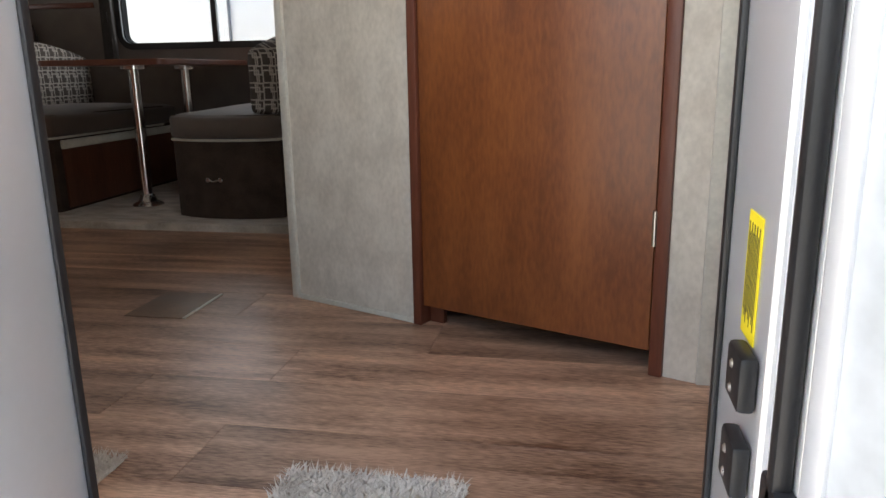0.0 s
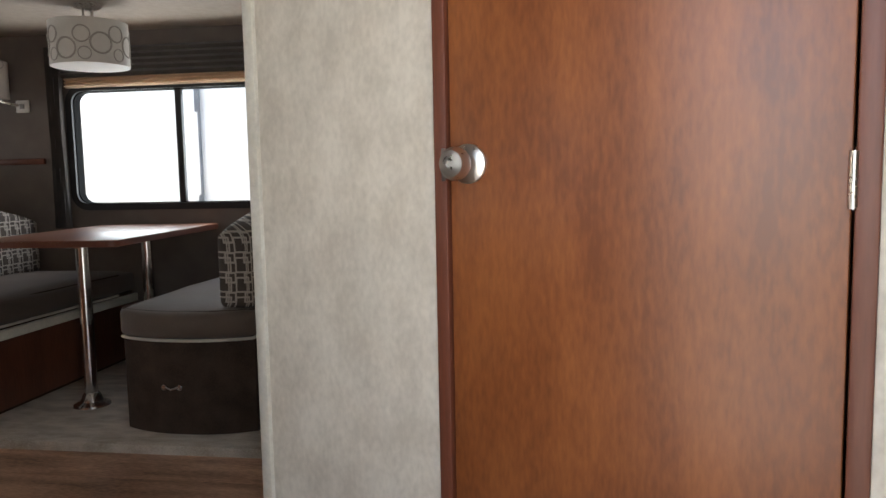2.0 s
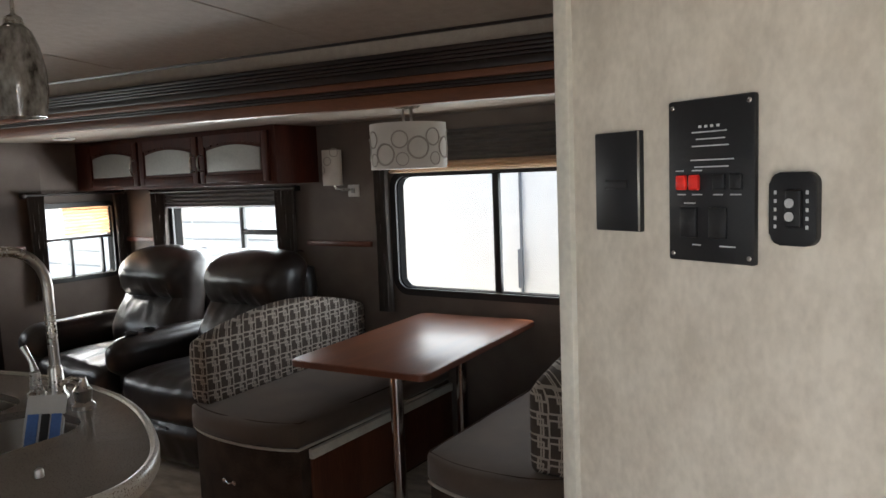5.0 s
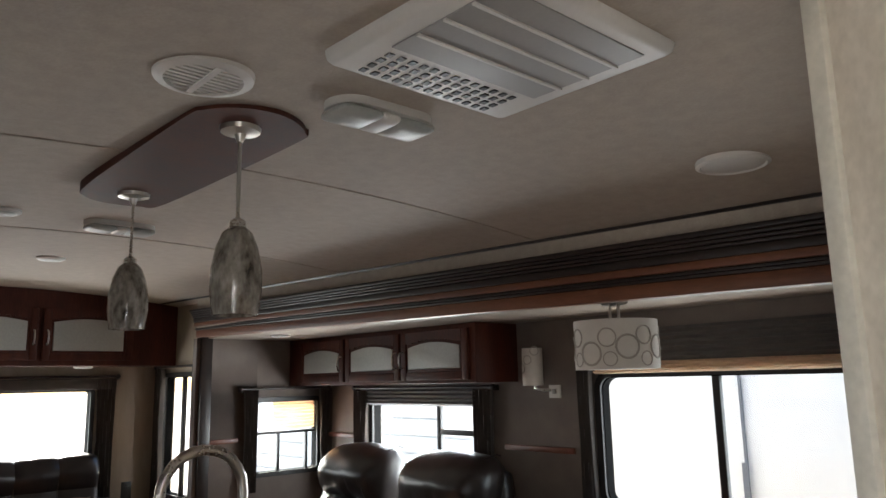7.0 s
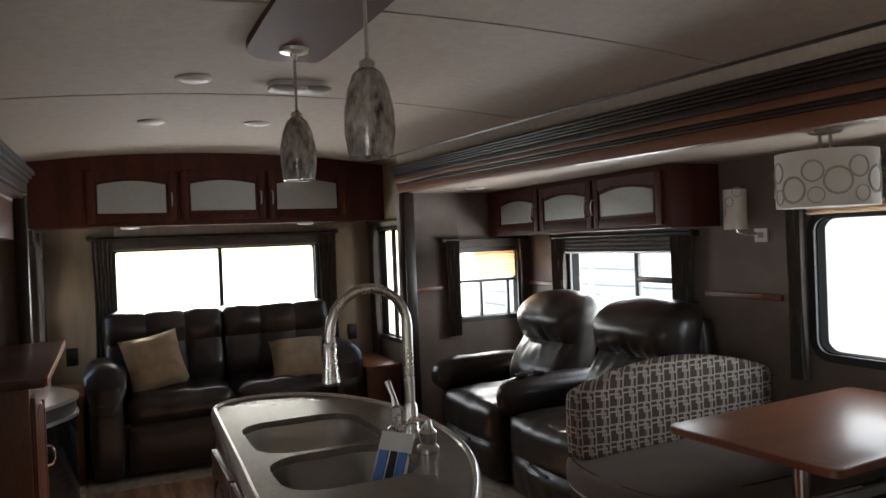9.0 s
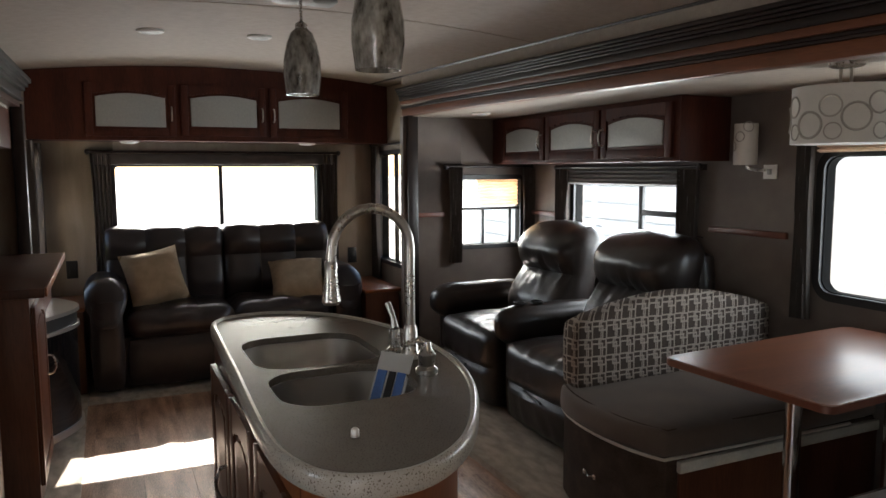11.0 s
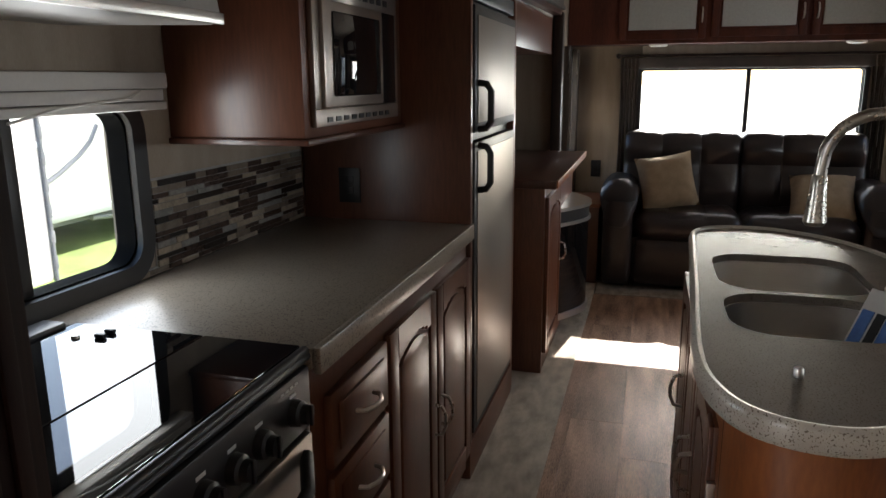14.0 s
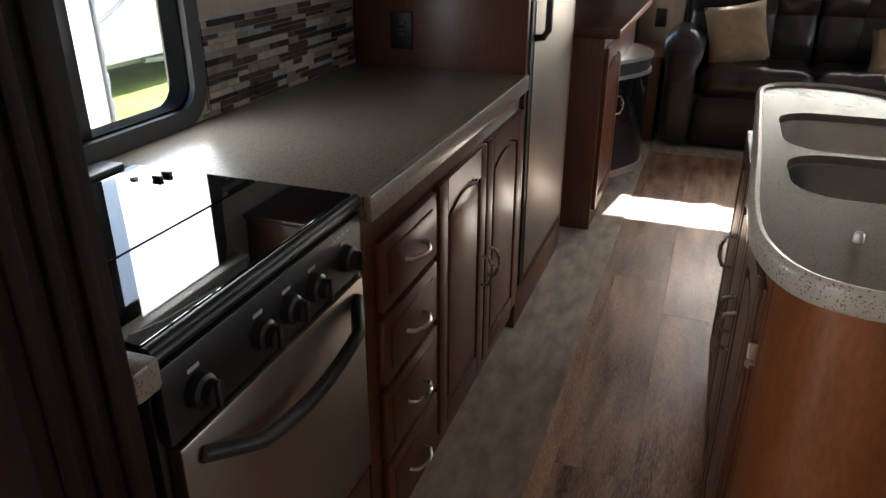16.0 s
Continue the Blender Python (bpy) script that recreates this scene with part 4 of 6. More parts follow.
cabinet_door(ent, -3.28, 0.10, -2.80, 0.84, on_y(3.386), CABWOOD, handle=(-3.24, 0.5))
tv = thing("television", (-3.2, 2.95, 0.945), "flat black television in the niche", "television")
part("panel", bm_box(-3.75, 2.90, 1.0, -2.72, 2.94, 1.47, 0.008), BLACKPL, tv)
part("screen", bm_box(-3.73, 2.9405, 1.02, -2.74, 2.943, 1.45), BLACKGL, tv)
part("stand", bm_box(-3.4, 2.86, 0.94, -3.05, 3.0, 0.952, 0.003), BLACKPL, tv)
part("neck", bm_box(-3.25, 2.905, 0.952, -3.2, 2.935, 1.0), BLACKPL, tv)
fire = thing("electric_fireplace", (-3.65, 3.36, 0), "curved black glass electric fireplace front", "fireplace")
arc = [(-3.34 - 0.6 * k / 14, 3.386 + 0.13 * math.sin(math.pi * k / 14)) for k in range(15)]
back_edge = [(-3.94, 3.3855), (-3.34, 3.3855)]
part("glass_front", bm_prism(arc + back_edge, 0.12, 0.60), BLACKGL, fire)
part("base_rim", bm_prism([(x, y + 0.012) for x, y in arc] + back_edge, 0.085, 0.119, 0.004), STEEL, fire)
part("lower_rim", bm_prism([(x, y + 0.012) for x, y in arc] + back_edge, 0.601, 0.618, 0.004), STEEL, fire)
part("vent_band", bm_prism([(x, y + 0.002) for x, y in arc] + back_edge, 0.619, 0.680), BLACKPL, fire)
part("top_rim", bm_prism([(x, y + 0.014) for x, y in arc] + back_edge, 0.681, 0.70, 0.004), STEEL, fire)

# ---- island ----
def closed_spline(ctrl, n=10):
    out = []
    m = len(ctrl)
    for i in range(m):
        p0, p1, p2, p3 = [Vector((*ctrl[(i + k - 1) % m], 0)) for k in range(4)]
        for k in range(n):
            t = k / n
            q = 0.5 * ((2 * p1) + (p2 - p0) * t + (2 * p0 - 5 * p1 + 4 * p2 - p3) * t * t + (3 * p1 - p0 - 3 * p2 + p3) * t ** 3)
            out.append((q.x, q.y))
    return out


ISL = closed_spline([(-0.63, 3.935), (-0.80, 3.915), (-1.20, 3.93), (-1.60, 3.945), (-1.83, 3.962), (-1.915, 4.05), (-1.91, 4.20), (-1.78, 4.355), (-1.55, 4.45), (-1.30, 4.475), (-1.05, 4.45), (-0.83, 4.375), (-0.62, 4.25), (-0.525, 4.12), (-0.54, 4.0)], 6)


def inset(outline, d):
    n = len(outline)
    res = []
    for i in range(n):
        a, b = Vector(outline[i - 1]), Vector(outline[(i + 1) % n])
        t = (b - a).normalized()
        nrm = Vector((t.y, -t.x))
        res.append((outline[i][0] + nrm.x * d, outline[i][1] + nrm.y * d))
    return res


area = sum(ISL[i - 1][0] * ISL[i][1] - ISL[i][0] * ISL[i - 1][1] for i in range(len(ISL)))
SGN = -1 if area > 0 else 1
BOWLS = ((-1.180, 3.990, -0.905, 4.298), (-1.555, 3.993, -1.205, 4.318))
isl = thing("kitchen_island", (-1.2, 4.2, 0), "curved cherry kitchen island with cabinet doors", "island")
body = inset(ISL, 0.045 * SGN)
own = bmesh.new()
cols = [[own.verts.new((x, y, zz)) for x, y in body] for zz in (0.0, 0.874)]
for i in range(len(body)):
    j = (i + 1) % len(body)
    own.faces.new((cols[0][i], cols[0][j], cols[1][j], cols[1][i]))
bmesh.ops.recalc_face_normals(own, faces=own.faces)
part("body", own, CHERRY, isl)
IM = Matrix(((1, 0, 0, 0), (0, 0, -1, 3.972), (0, 1, 0, 0), (0, 0, 0, 1)))
part("face_frame", placed(bm_box(-1.80, 0.02, -0.02, -0.70, 0.872, 0.008, 0.003), IM), CABWOOD, isl)
for x0, x1, hx in ((-1.06, -0.735, -1.03), (-1.41, -1.08, -1.11), (-1.77, -1.43, -1.46)):
    cabinet_door(isl, x0, 0.10, x1, 0.80, IM @ Matrix.Translation((0, 0, 0.008)), CABWOOD, handle=(hx, 0.55))
for hz in (0.22, 0.68):
    part("hinge", placed(bm_box(-0.732, hz - 0.025, 0.008, -0.72, hz + 0.025, 0.024, 0.002), IM), NICKEL, isl)
top = thing("island_top", (-1.2, 4.2, 0.865), "speckled solid-surface island top with an undermounted double sink", "countertop")


def top_face(z, ring, holes):
    """A flat face within the ring with rectangular rounded holes."""
    own = bmesh.new()
    loops = [ring] + [round_rect(*h, 0.09) for h in holes]
    edges = []
    for lp in loops:
        vs = [own.verts.new((x, y, z)) for x, y in lp]
        edges += [own.edges.new((vs[i], vs[(i + 1) % len(vs)])) for i in range(len(vs))]
    bmesh.ops.triangle_fill(own, edges=edges, use_beauty=True)
    bmesh.ops.recalc_face_normals(own, faces=own.faces)
    for f in own.faces:
        if f.normal.z < 0:
            f.normal_flip()
    return own


own = top_face(0.91, inset(ISL, 0.018 * SGN), BOWLS)
for h in BOWLS:
    lp = round_rect(*h, 0.09)
    for i in range(len(lp)):
        a, b = lp[i], lp[(i + 1) % len(lp)]
        own.faces.new([own.verts.new((*p, zz)) for p, zz in ((a, 0.91), (b, 0.91), (b, 0.885), (a, 0.885))])
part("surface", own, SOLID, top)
prof = [(0.0182, 0.91), (0.016, 0.916), (0.009, 0.918), (0.003, 0.914), (0.0, 0.905), (0.001, 0.884), (0.006, 0.876), (0.05, 0.875)]
own = bmesh.new()
rings = [[own.verts.new((x, y, zz)) for x, y in inset(ISL, d * SGN)] for d, zz in prof]
for a, b in zip(rings, rings[1:]):
    for i in range(len(a)):
        j = (i + 1) % len(a)
        own.faces.new((a[i], a[j], b[j], b[i]))
bmesh.ops.recalc_face_normals(own, faces=own.faces)
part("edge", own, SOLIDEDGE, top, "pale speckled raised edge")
part("soap_cap", bm_turn([(0.008, 0), (0.008, 0.012), (0.005, 0.016), (0, 0.016)], (-0.712, 4.066, 0.911), 12), NICKEL, top)
sink = thing("sink", (-1.22, 4.15, 0.75), "stainless steel double-bowl kitchen sink", "sink")
for h in BOWLS:
    own = bmesh.new()
    rg = []
    for grow, zz, rr in ((0.006, 0.884, 0.095), (0.004, 0.80, 0.095), (-0.008, 0.745, 0.085), (-0.03, 0.73, 0.07)):
        rg.append([own.verts.new((x, y, zz)) for x, y in round_rect(h[0] - grow, h[1] - grow, h[2] + grow, h[3] + grow, rr)])
    for a, b in zip(rg, rg[1:]):
        for i in range(len(a)):
            j = (i + 1) % len(a)
            own.faces.new((a[i], a[j], b[j], b[i]))
    own.faces.new(rg[-1])
    bmesh.ops.recalc_face_normals(own, faces=own.faces)
    for f in own.faces:
        f.normal_flip()
    bw = part("bowl", own, STEEL, sink)
    part("drain", bm_turn([(0.042, 0.7302), (0.042, 0.734), (0.03, 0.7335), (0.012, 0.7325)], ((h[0] + h[2]) / 2, (h[1] + h[3]) / 2, 0), 20), CHROME, bw)
    part("bowl_rim", bm_ring(h[0] + 0.004, h[1] + 0.004, h[2] - 0.004, h[3] - 0.004, 0.086, 0.005, 0.006, Matrix.Translation((0, 0, 0.886))), STEEL, bw)
fau = thing("faucet", (-1.185, 4.37, 0.91), "brushed nickel gooseneck faucet with a pull-down head", "faucet")
part("base", bm_turn([(0.028, 0), (0.028, 0.008), (0.02, 0.02), (0.018, 0.075), (0.014, 0.085), (0.0, 0.085)], (-1.185, 4.365, 0.91), 20), NICKEL, fau)
pts = [(-1.185, 4.365, 0.99), (-1.185, 4.365, 1.10), (-1.185, 4.365, 1.19)]
for k in range(1, 13):
    a = math.pi * k / 12
    pts.append((-1.185, 4.265 + 0.10 * math.cos(a), 1.19 + 0.10 * math.sin(a)))
pts.append((-1.185, 4.163, 1.165))
part("spout", bm_tube(pts, 0.0125, 14), NICKEL, fau)
part("spray_head", bm_turn([(0.012, 0.105), (0.015, 0.10), (0.016, 0.07), (0.02, 0.03), (0.023, 0.008), (0.018, 0.0), (0, 0)], (-1.185, 4.162, 1.062), 18), NICKEL, fau)
part("lever", bm_tube([(-1.255, 4.35, 0.975), (-1.262, 4.348, 1.0), (-1.285, 4.342, 1.035)], 0.006, 8, radii=[0.011, 0.007, 0.009]), NICKEL, fau)
part("lever_base", bm_turn([(0.022, 0), (0.022, 0.006), (0.014, 0.012), (0.013, 0.06), (0.0, 0.066)], (-1.255, 4.35, 0.912), 16), NICKEL, fau)
soap = thing("soap_dispenser", (-1.036, 4.345, 0.91), "small brushed nickel soap dispenser", "soap dispenser")
part("body", bm_turn([(0.026, 0), (0.026, 0.01), (0.018, 0.018), (0.02, 0.03), (0.022, 0.045), (0.014, 0.055), (0.01, 0.075), (0, 0.078)], (-1.036, 4.345, 0.911), 18), NICKEL, soap)
part("spout", bm_tube([(-1.036, 4.345, 0.98), (-1.036, 4.32, 0.99), (-1.036, 4.29, 0.982)], 0.007, 8), NICKEL, soap)
bro = thing("brochure", (-1.06, 4.25, 0.80), "blue and white folded brochure standing in the sink", "brochure")
B0, B1 = Vector((-0.985, 4.19, 0.76)), Vector((-1.105, 4.30, 0.945))
side = Vector((-0.038, -0.026, 0.0))
nrm = (B1 - B0).cross(side).normalized() * 0.003


def slab(a, b, s0, s1, lift):
    own = bmesh.new()
    vs = []
    for k in (0, 1):
        for p, s in ((a, s0), (a, s1), (b, s1), (b, s0)):
            vs.append(own.verts.new(p + side * s + nrm * (lift + k)))
    for q in ((0, 1, 2, 3), (7, 6, 5, 4), (0, 4, 5, 1), (1, 5, 6, 2), (2, 6, 7, 3), (3, 7, 4, 0)):
        own.faces.new([vs[i] for i in q])
    bmesh.ops.recalc_face_normals(own, faces=own.faces)
    return own


part("card", slab(B0, B1, -1, 1, 0), WHITEPL, bro)
for a, b, m_ in ((-0.85, -0.35, BLUEP), (-0.25, 0.15, PRINT), (0.3, 0.85, BLUEP)):
    part("print", slab(B0.lerp(B1, 0.06), B0.lerp(B1, 0.8), a, b, 1.1), m_, bro)
    part("print", slab(B0.lerp(B1, 0.06), B0.lerp(B1, 0.8), a, b, -1.1), m_, bro)

# ---- dinette ----
def seat_block(x0, x1, bow):
    """A boxed seat cushion whose front edge follows the bowed bench."""
    own = bm_soft(x0, 5.375, 0.385, x1, 6.47, 0.495, 0.028, 0.026, 0.004, cuts=14)
    for v in own.verts:
        f = min(1, max(0, (6.2 - v.co.y) / 0.8))
        v.co.y += (bow(v.co.x, 5.375) - 5.375) * f * f
    return own


def bench(x0, x1, back, label):
    """A dinette bench; back: 'low' x side ('-') or high x side ('+') that carries the back cushion."""
    t = thing("dinette_bench", ((x0 + x1) / 2, 5.9, 0.035), label, "bench", "dinette benches")
    def bow(x, edge=5.395, deep=0.062):
        return edge - deep * max(0, 1 - abs(2 * (x - x0) / (x1 - x0) - 1) ** 2.4)
    xs = [x0 + (x1 - x0) * k / 14 for k in range(15)]
    part("base", bm_prism([(x, bow(x)) for x in xs] + [(x1, 6.49), (x0, 6.49)], 0.036, 0.37, 0.006), BROWNFAB, t)
    s = x1 if back == "-" else x0
    o = 1 if back == "-" else -1
    part("side_board", bm_box(min(s, s + o * 0.012), 5.445, 0.05, max(s, s + o * 0.012), 6.48, 0.33, 0.002), CABWOOD, t, "dark cherry side board")
    part("side_lip", bm_box(min(s, s + o * 0.022), 5.44, 0.332, max(s, s + o * 0.022), 6.48, 0.372, 0.004), WALLTRIM, t)
    part("seat_cushion", seat_block(x0 - 0.012, x1 + 0.02, bow), SEATFAB, t)
    pp = [(x0 - 0.013, 6.3, 0.385)] + [(x, bow(x, 5.385), 0.385) for x in xs] + [(x1 + 0.022, 6.3, 0.385)]
    part("piping", bm_tube(pp, 0.006, 8), PIPING, t, "cream piping")
    part("seam", bm_tube([(p[0], p[1] + 0.012, 0.487) for p in pp], 0.004, 6), BROWNFAB, t, "dark upper seam")
    part("under_cushion", bm_prism([(x, bow(x, 5.392)) for x in xs] + [(x1, 6.47), (x0, 6.47)], 0.371, 0.3845), BROWNFAB, t)
    bx0, bx1 = (x0 - 0.005, x0 + 0.125) if back == "-" else (x1 - 0.13, x1 + 0.02)
    own = bm_soft(bx0, 5.375, 0.485, bx1, 6.45, 0.80, 0.04, 0.012, cuts=12)
    for v in own.verts:
        f = (v.co.y - 5.375) / 1.075
        if v.co.z > 0.6:
            v.co.z += (0.075 * math.sin(math.pi * min(1, max(0, f))) - 0.03) * (v.co.z - 0.6) / 0.2
    part("back_cushion", own, GEO, t, "geometric woven back cushion")
    for dx in (-0.03, 0.03):
        xc = (x0 + x1) / 2 + dx - 0.04
        part("pull_end", bm_turn([(0.0, -0.012), (0.011, -0.006), (0.011, 0.006), (0.0, 0.012)], (xc, 5.335, 0.21), 10, axis="Y"), CHROME, t)
    part("drawer_pull", bm_tube([((x0 + x1) / 2 - 0.07, 5.336, 0.212), ((x0 + x1) / 2 - 0.04, 5.326, 0.203), ((x0 + x1) / 2 - 0.01, 5.336, 0.212)], 0.005, 8), CHROME, t)


bench(-2.01, -1.39, "-", "brown fabric dinette bench with patterned back cushion, backing the recliners")
bench(-0.775, -0.265, "+", "brown fabric dinette bench with patterned back cushion, beside the bathroom wall")
tab = thing("dinette_table", (-1.15, 5.95, 0.035), "cherry laminate dinette table on two chrome legs", "table")
TURN = Matrix.Translation((-1.125, 5.42, 0)) @ pose(0, 0, 0, 0, 0, 3.6) @ Matrix.Translation((1.125, -5.42, 0))
own = placed(bm_prism(round_rect(-1.433, 5.425, -0.817, 6.445, 0.035), 0.712, 0.738, 0.004), TURN)
part("tabletop", own, TABLEWOOD, tab)
part("edge_band", bm_ring(-1.432, 5.426, -0.818, 6.444, 0.034, 0.004, 0.02, TURN @ Matrix.Translation((0, 0, 0.715))), REDTRIM, tab)
for lx, ly in ((-1.092, 5.64), (-1.15, 6.22)):
    lg = part("leg", bm_turn([(0.026, 0.06), (0.026, 0.69), (0.06, 0.695), (0.06, 0.711)], (lx, ly, 0), 20), CHROME, tab)
    part("foot", bm_turn([(0.075, 0.0355), (0.072, 0.042), (0.045, 0.055), (0.032, 0.085), (0.027, 0.09)], (lx, ly, 0), 24), CHROME, lg)

# ---- recliners ----
def recliner(x0, x1, label):
    t = thing("recliner", ((x0 + x1) / 2, 6.0, 0.035), label, "recliner", "theater recliners")
    xc, hw = (x0 + x1) / 2, (x1 - x0) / 2
    part("base", bm_soft(x0 + 0.03, 5.66, 0.045, x1 - 0.03, 6.42, 0.36, 0.03, 0.01), LEATHER, t)
    own = bm_soft(x0 + 0.012, 5.535, 0.065, x1 - 0.012, 6.12, 0.495, 0.06, 0.025, 0.0, cuts=22)
    for v in own.verts:
        f = (v.co.x - xc) / hw
        if v.co.y < 5.75:
            v.co.y += 0.03 * math.exp(-((v.co.z - 0.285) / 0.02) ** 2) * (1 - f ** 6)
            v.co.y += 0.02 * max(0, 0.28 - v.co.z) / 0.2
        if v.co.z > 0.40:
            v.co.z += 0.011 * noise.noise(Vector((v.co.x * 16, v.co.y * 5, x0))) + 0.003 * noise.noise(Vector((v.co.x * 34, v.co.y * 14, x1)))
        else:
            v.co.y += 0.008 * noise.noise(Vector((v.co.x * 22, 3.0, v.co.z * 8)))
    part("seat", own, LEATHER, t, "chaise seat running down over the footrest")
    own = bm_soft(x0 + 0.015, 5.99, 0.42, x1 - 0.015, 6.22, 1.06, 0.10, 0.0, 0.0, cuts=26)
    for v in own.verts:
        z, f = v.co.z, (v.co.x - xc) / hw
        face = min(1, max(0, (6.20 - v.co.y) / 0.14))
        roll = 0.085 * math.exp(-((z - 0.92) / 0.105) ** 2) + 0.065 * math.exp(-((z - 0.60) / 0.12) ** 2) - 0.040 * math.exp(-((z - 0.775) / 0.025) ** 2)
        v.co.y -= roll * face * (1 - 0.75 * abs(f) ** 3)
        tuck = math.exp(-((z - 0.775) / 0.10) ** 2)
        v.co.y += face * (0.022 * tuck * noise.noise(Vector((v.co.x * 24 + 3 * x0, z * 6, 0))) + 0.008 * noise.noise(Vector((v.co.x * 9, z * 11, x0))))
        v.co.x = xc + (v.co.x - xc) * (1 - 0.035 * tuck - 0.10 * min(1, max(0, (z - 0.90) / 0.16)) ** 2)
        v.co.y += (z - 0.44) * 0.24
        v.co.z += 0.012 * math.cos(math.pi * f) * max(0, z - 0.95) / 0.11
    part("back_cushion", own, LEATHER, t, "pinched head and lumbar back cushion")
    for sx in (x0 + 0.09, x1 - 0.09):
        part("stitch", bm_tube([(sx, 6.335, 1.045), (sx, 6.30, 1.055), (sx, 6.22, 1.04)], 0.003, 6), LEATHER, t)
    part("back_shell", bm_soft(x0 + 0.03, 6.26, 0.20, x1 - 0.03, 6.40, 0.98, 0.06, 0.01), LEATHER, t)
    part("lever", bm_tube([(x0 + 0.24, 5.56, 0.285), (x0 + 0.24, 5.522, 0.285), (x0 + 0.40, 5.522, 0.268)], 0.007, 8), BLACKPL, t)
    return t


rec1 = recliner(-3.60, -2.93, "glossy dark brown leather recliner beside the small window")
rec2 = recliner(-2.80, -2.13, "glossy dark brown leather recliner backing the dinette bench")


def arm(t, name, x0, x1):
    part(name, bm_soft(x0 + 0.01, 5.62, 0.04, x1 - 0.01, 6.30, 0.55, 0.04, 0.01), LEATHER, t)
    return part(name + "_pad", bm_soft(x0 - 0.012, 5.545, 0.45, x1 + 0.012, 6.22, 0.65, 0.09, 0.012, 0.006, cuts=14), LEATHER, t)


arm(rec1, "arm", -3.80, -3.62)
con = arm(rec2, "console", -2.935, -2.795)
for yy in (5.68, 5.79):
    part("cup_holder", bm_turn([(0.036, 0.0), (0.036, 0.012), (0.030, 0.012), (0.029, 0.002)], (-2.865, yy, 0.66), 18), BLACKPL, con)

# ---- sofa end ----
sofa = thing("sofa", (-4.65, 4.41, 0.004), "dark brown leather two-seat sofa under the rear window", "sofa")
part("base", bm_soft(-4.93, 3.72, 0.02, -4.38, 5.10, 0.36, 0.03, 0.008), SOFALEATHER, sofa)
for y0, y1 in ((3.755, 4.408), (4.412, 5.065)):
    own = bm_soft(-4.82, y0, 0.345, -4.30, y1, 0.51, 0.07, 0.02, 0.0, cuts=20)
    for v in own.verts:
        f = (v.co.y - y0) / (y1 - y0)
        v.co.z += (0.014 * abs(math.sin(3 * math.pi * f)) ** 0.7 + 0.008 * noise.noise(Vector((v.co.x * 12, v.co.y * 9, 1)))) * (v.co.z > 0.42)
        v.co.x += 0.012 * abs(math.sin(3 * math.pi * f)) ** 0.7 * (v.co.x > -4.4)
    st = part("seat_cushion", own, SOFALEATHER, sofa)
    b0, b1 = y0 - 0.10 * (y0 < 4), y1 + 0.10 * (y1 > 5)
    own = bm_soft(-4.95, b0, 0.46, -4.74, b1, 0.995, 0.035, 0.0, 0.0, cuts=26)
    for v in own.verts:
        f, z = (v.co.y - b0) / (b1 - b0), v.co.z
        face = min(1, max(0, (v.co.x + 4.93) / 0.15))
        puff = abs(math.sin(3 * math.pi * f)) ** 0.6
        v.co.x += face * (0.022 * puff + 0.035 * math.exp(-((z - 0.90) / 0.07) ** 2) + 0.03 * math.exp(-((z - 0.64) / 0.10) ** 2) - 0.012 * math.exp(-((z - 0.79) / 0.015) ** 2))
        v.co.x += face * 0.008 * noise.noise(Vector((v.co.y * 10, z * 12, 4)))
        v.co.z += 0.014 * puff * max(0, z - 0.9) / 0.1 + 0.006 * noise.noise(Vector((v.co.y * 14, 2, 2))) * (z > 0.9)
        v.co.x -= (z - 0.5) * 0.10
    bk = part("back_cushion", own, SOFALEATHER, sofa)
    for k in (1, 2):
        yy = b0 + (b1 - b0) * k / 3
        part("stitch", bm_tube([(-4.722, yy, 0.56), (-4.722, yy, 0.66), (-4.768, yy, 0.79), (-4.750, yy, 0.90), (-4.80, yy, 0.975)], 0.004, 6), STITCH, bk)
        yy = y0 + (y1 - y0) * k / 3
        part("stitch", bm_tube([(-4.66, yy, 0.527), (-4.40, yy, 0.524), (-4.335, yy, 0.505), (-4.304, yy, 0.46)], 0.003, 6), STITCH, st)
        part("stitch", bm_tube([(-4.332, yy, 0.32), (-4.328, yy, 0.2), (-4.332, yy, 0.09)], 0.003, 6), STITCH, st)
    part("front_panel", bm_soft(-4.39, y0 + 0.01, 0.05, -4.33, y1 - 0.01, 0.345, 0.025, 0.012), SOFALEATHER, sofa)
for y0, y1 in ((3.55, 3.75), (5.07, 5.27)):
    am = part("arm", bm_soft(-4.90, y0 + 0.02, 0.02, -4.33, y1 - 0.02, 0.62, 0.04, 0.01), SOFALEATHER, sofa)
    own = bm_soft(-4.90, y0 - 0.015, 0.545, -4.285, y1 + 0.015, 0.715, 0.085, 0.012, 0.004, cuts=14)
    for v in own.verts:
        v.co.z -= 0.16 * max(0, (v.co.x + 4.43) / 0.145) ** 2 * (v.co.z > 0.60)
    part("arm_roll", own, SOFALEATHER, am)
    part("arm_front", bm_soft(-4.345, y0 + 0.012, 0.05, -4.29, y1 - 0.012, 0.585, 0.045, 0.008), SOFALEATHER, am)


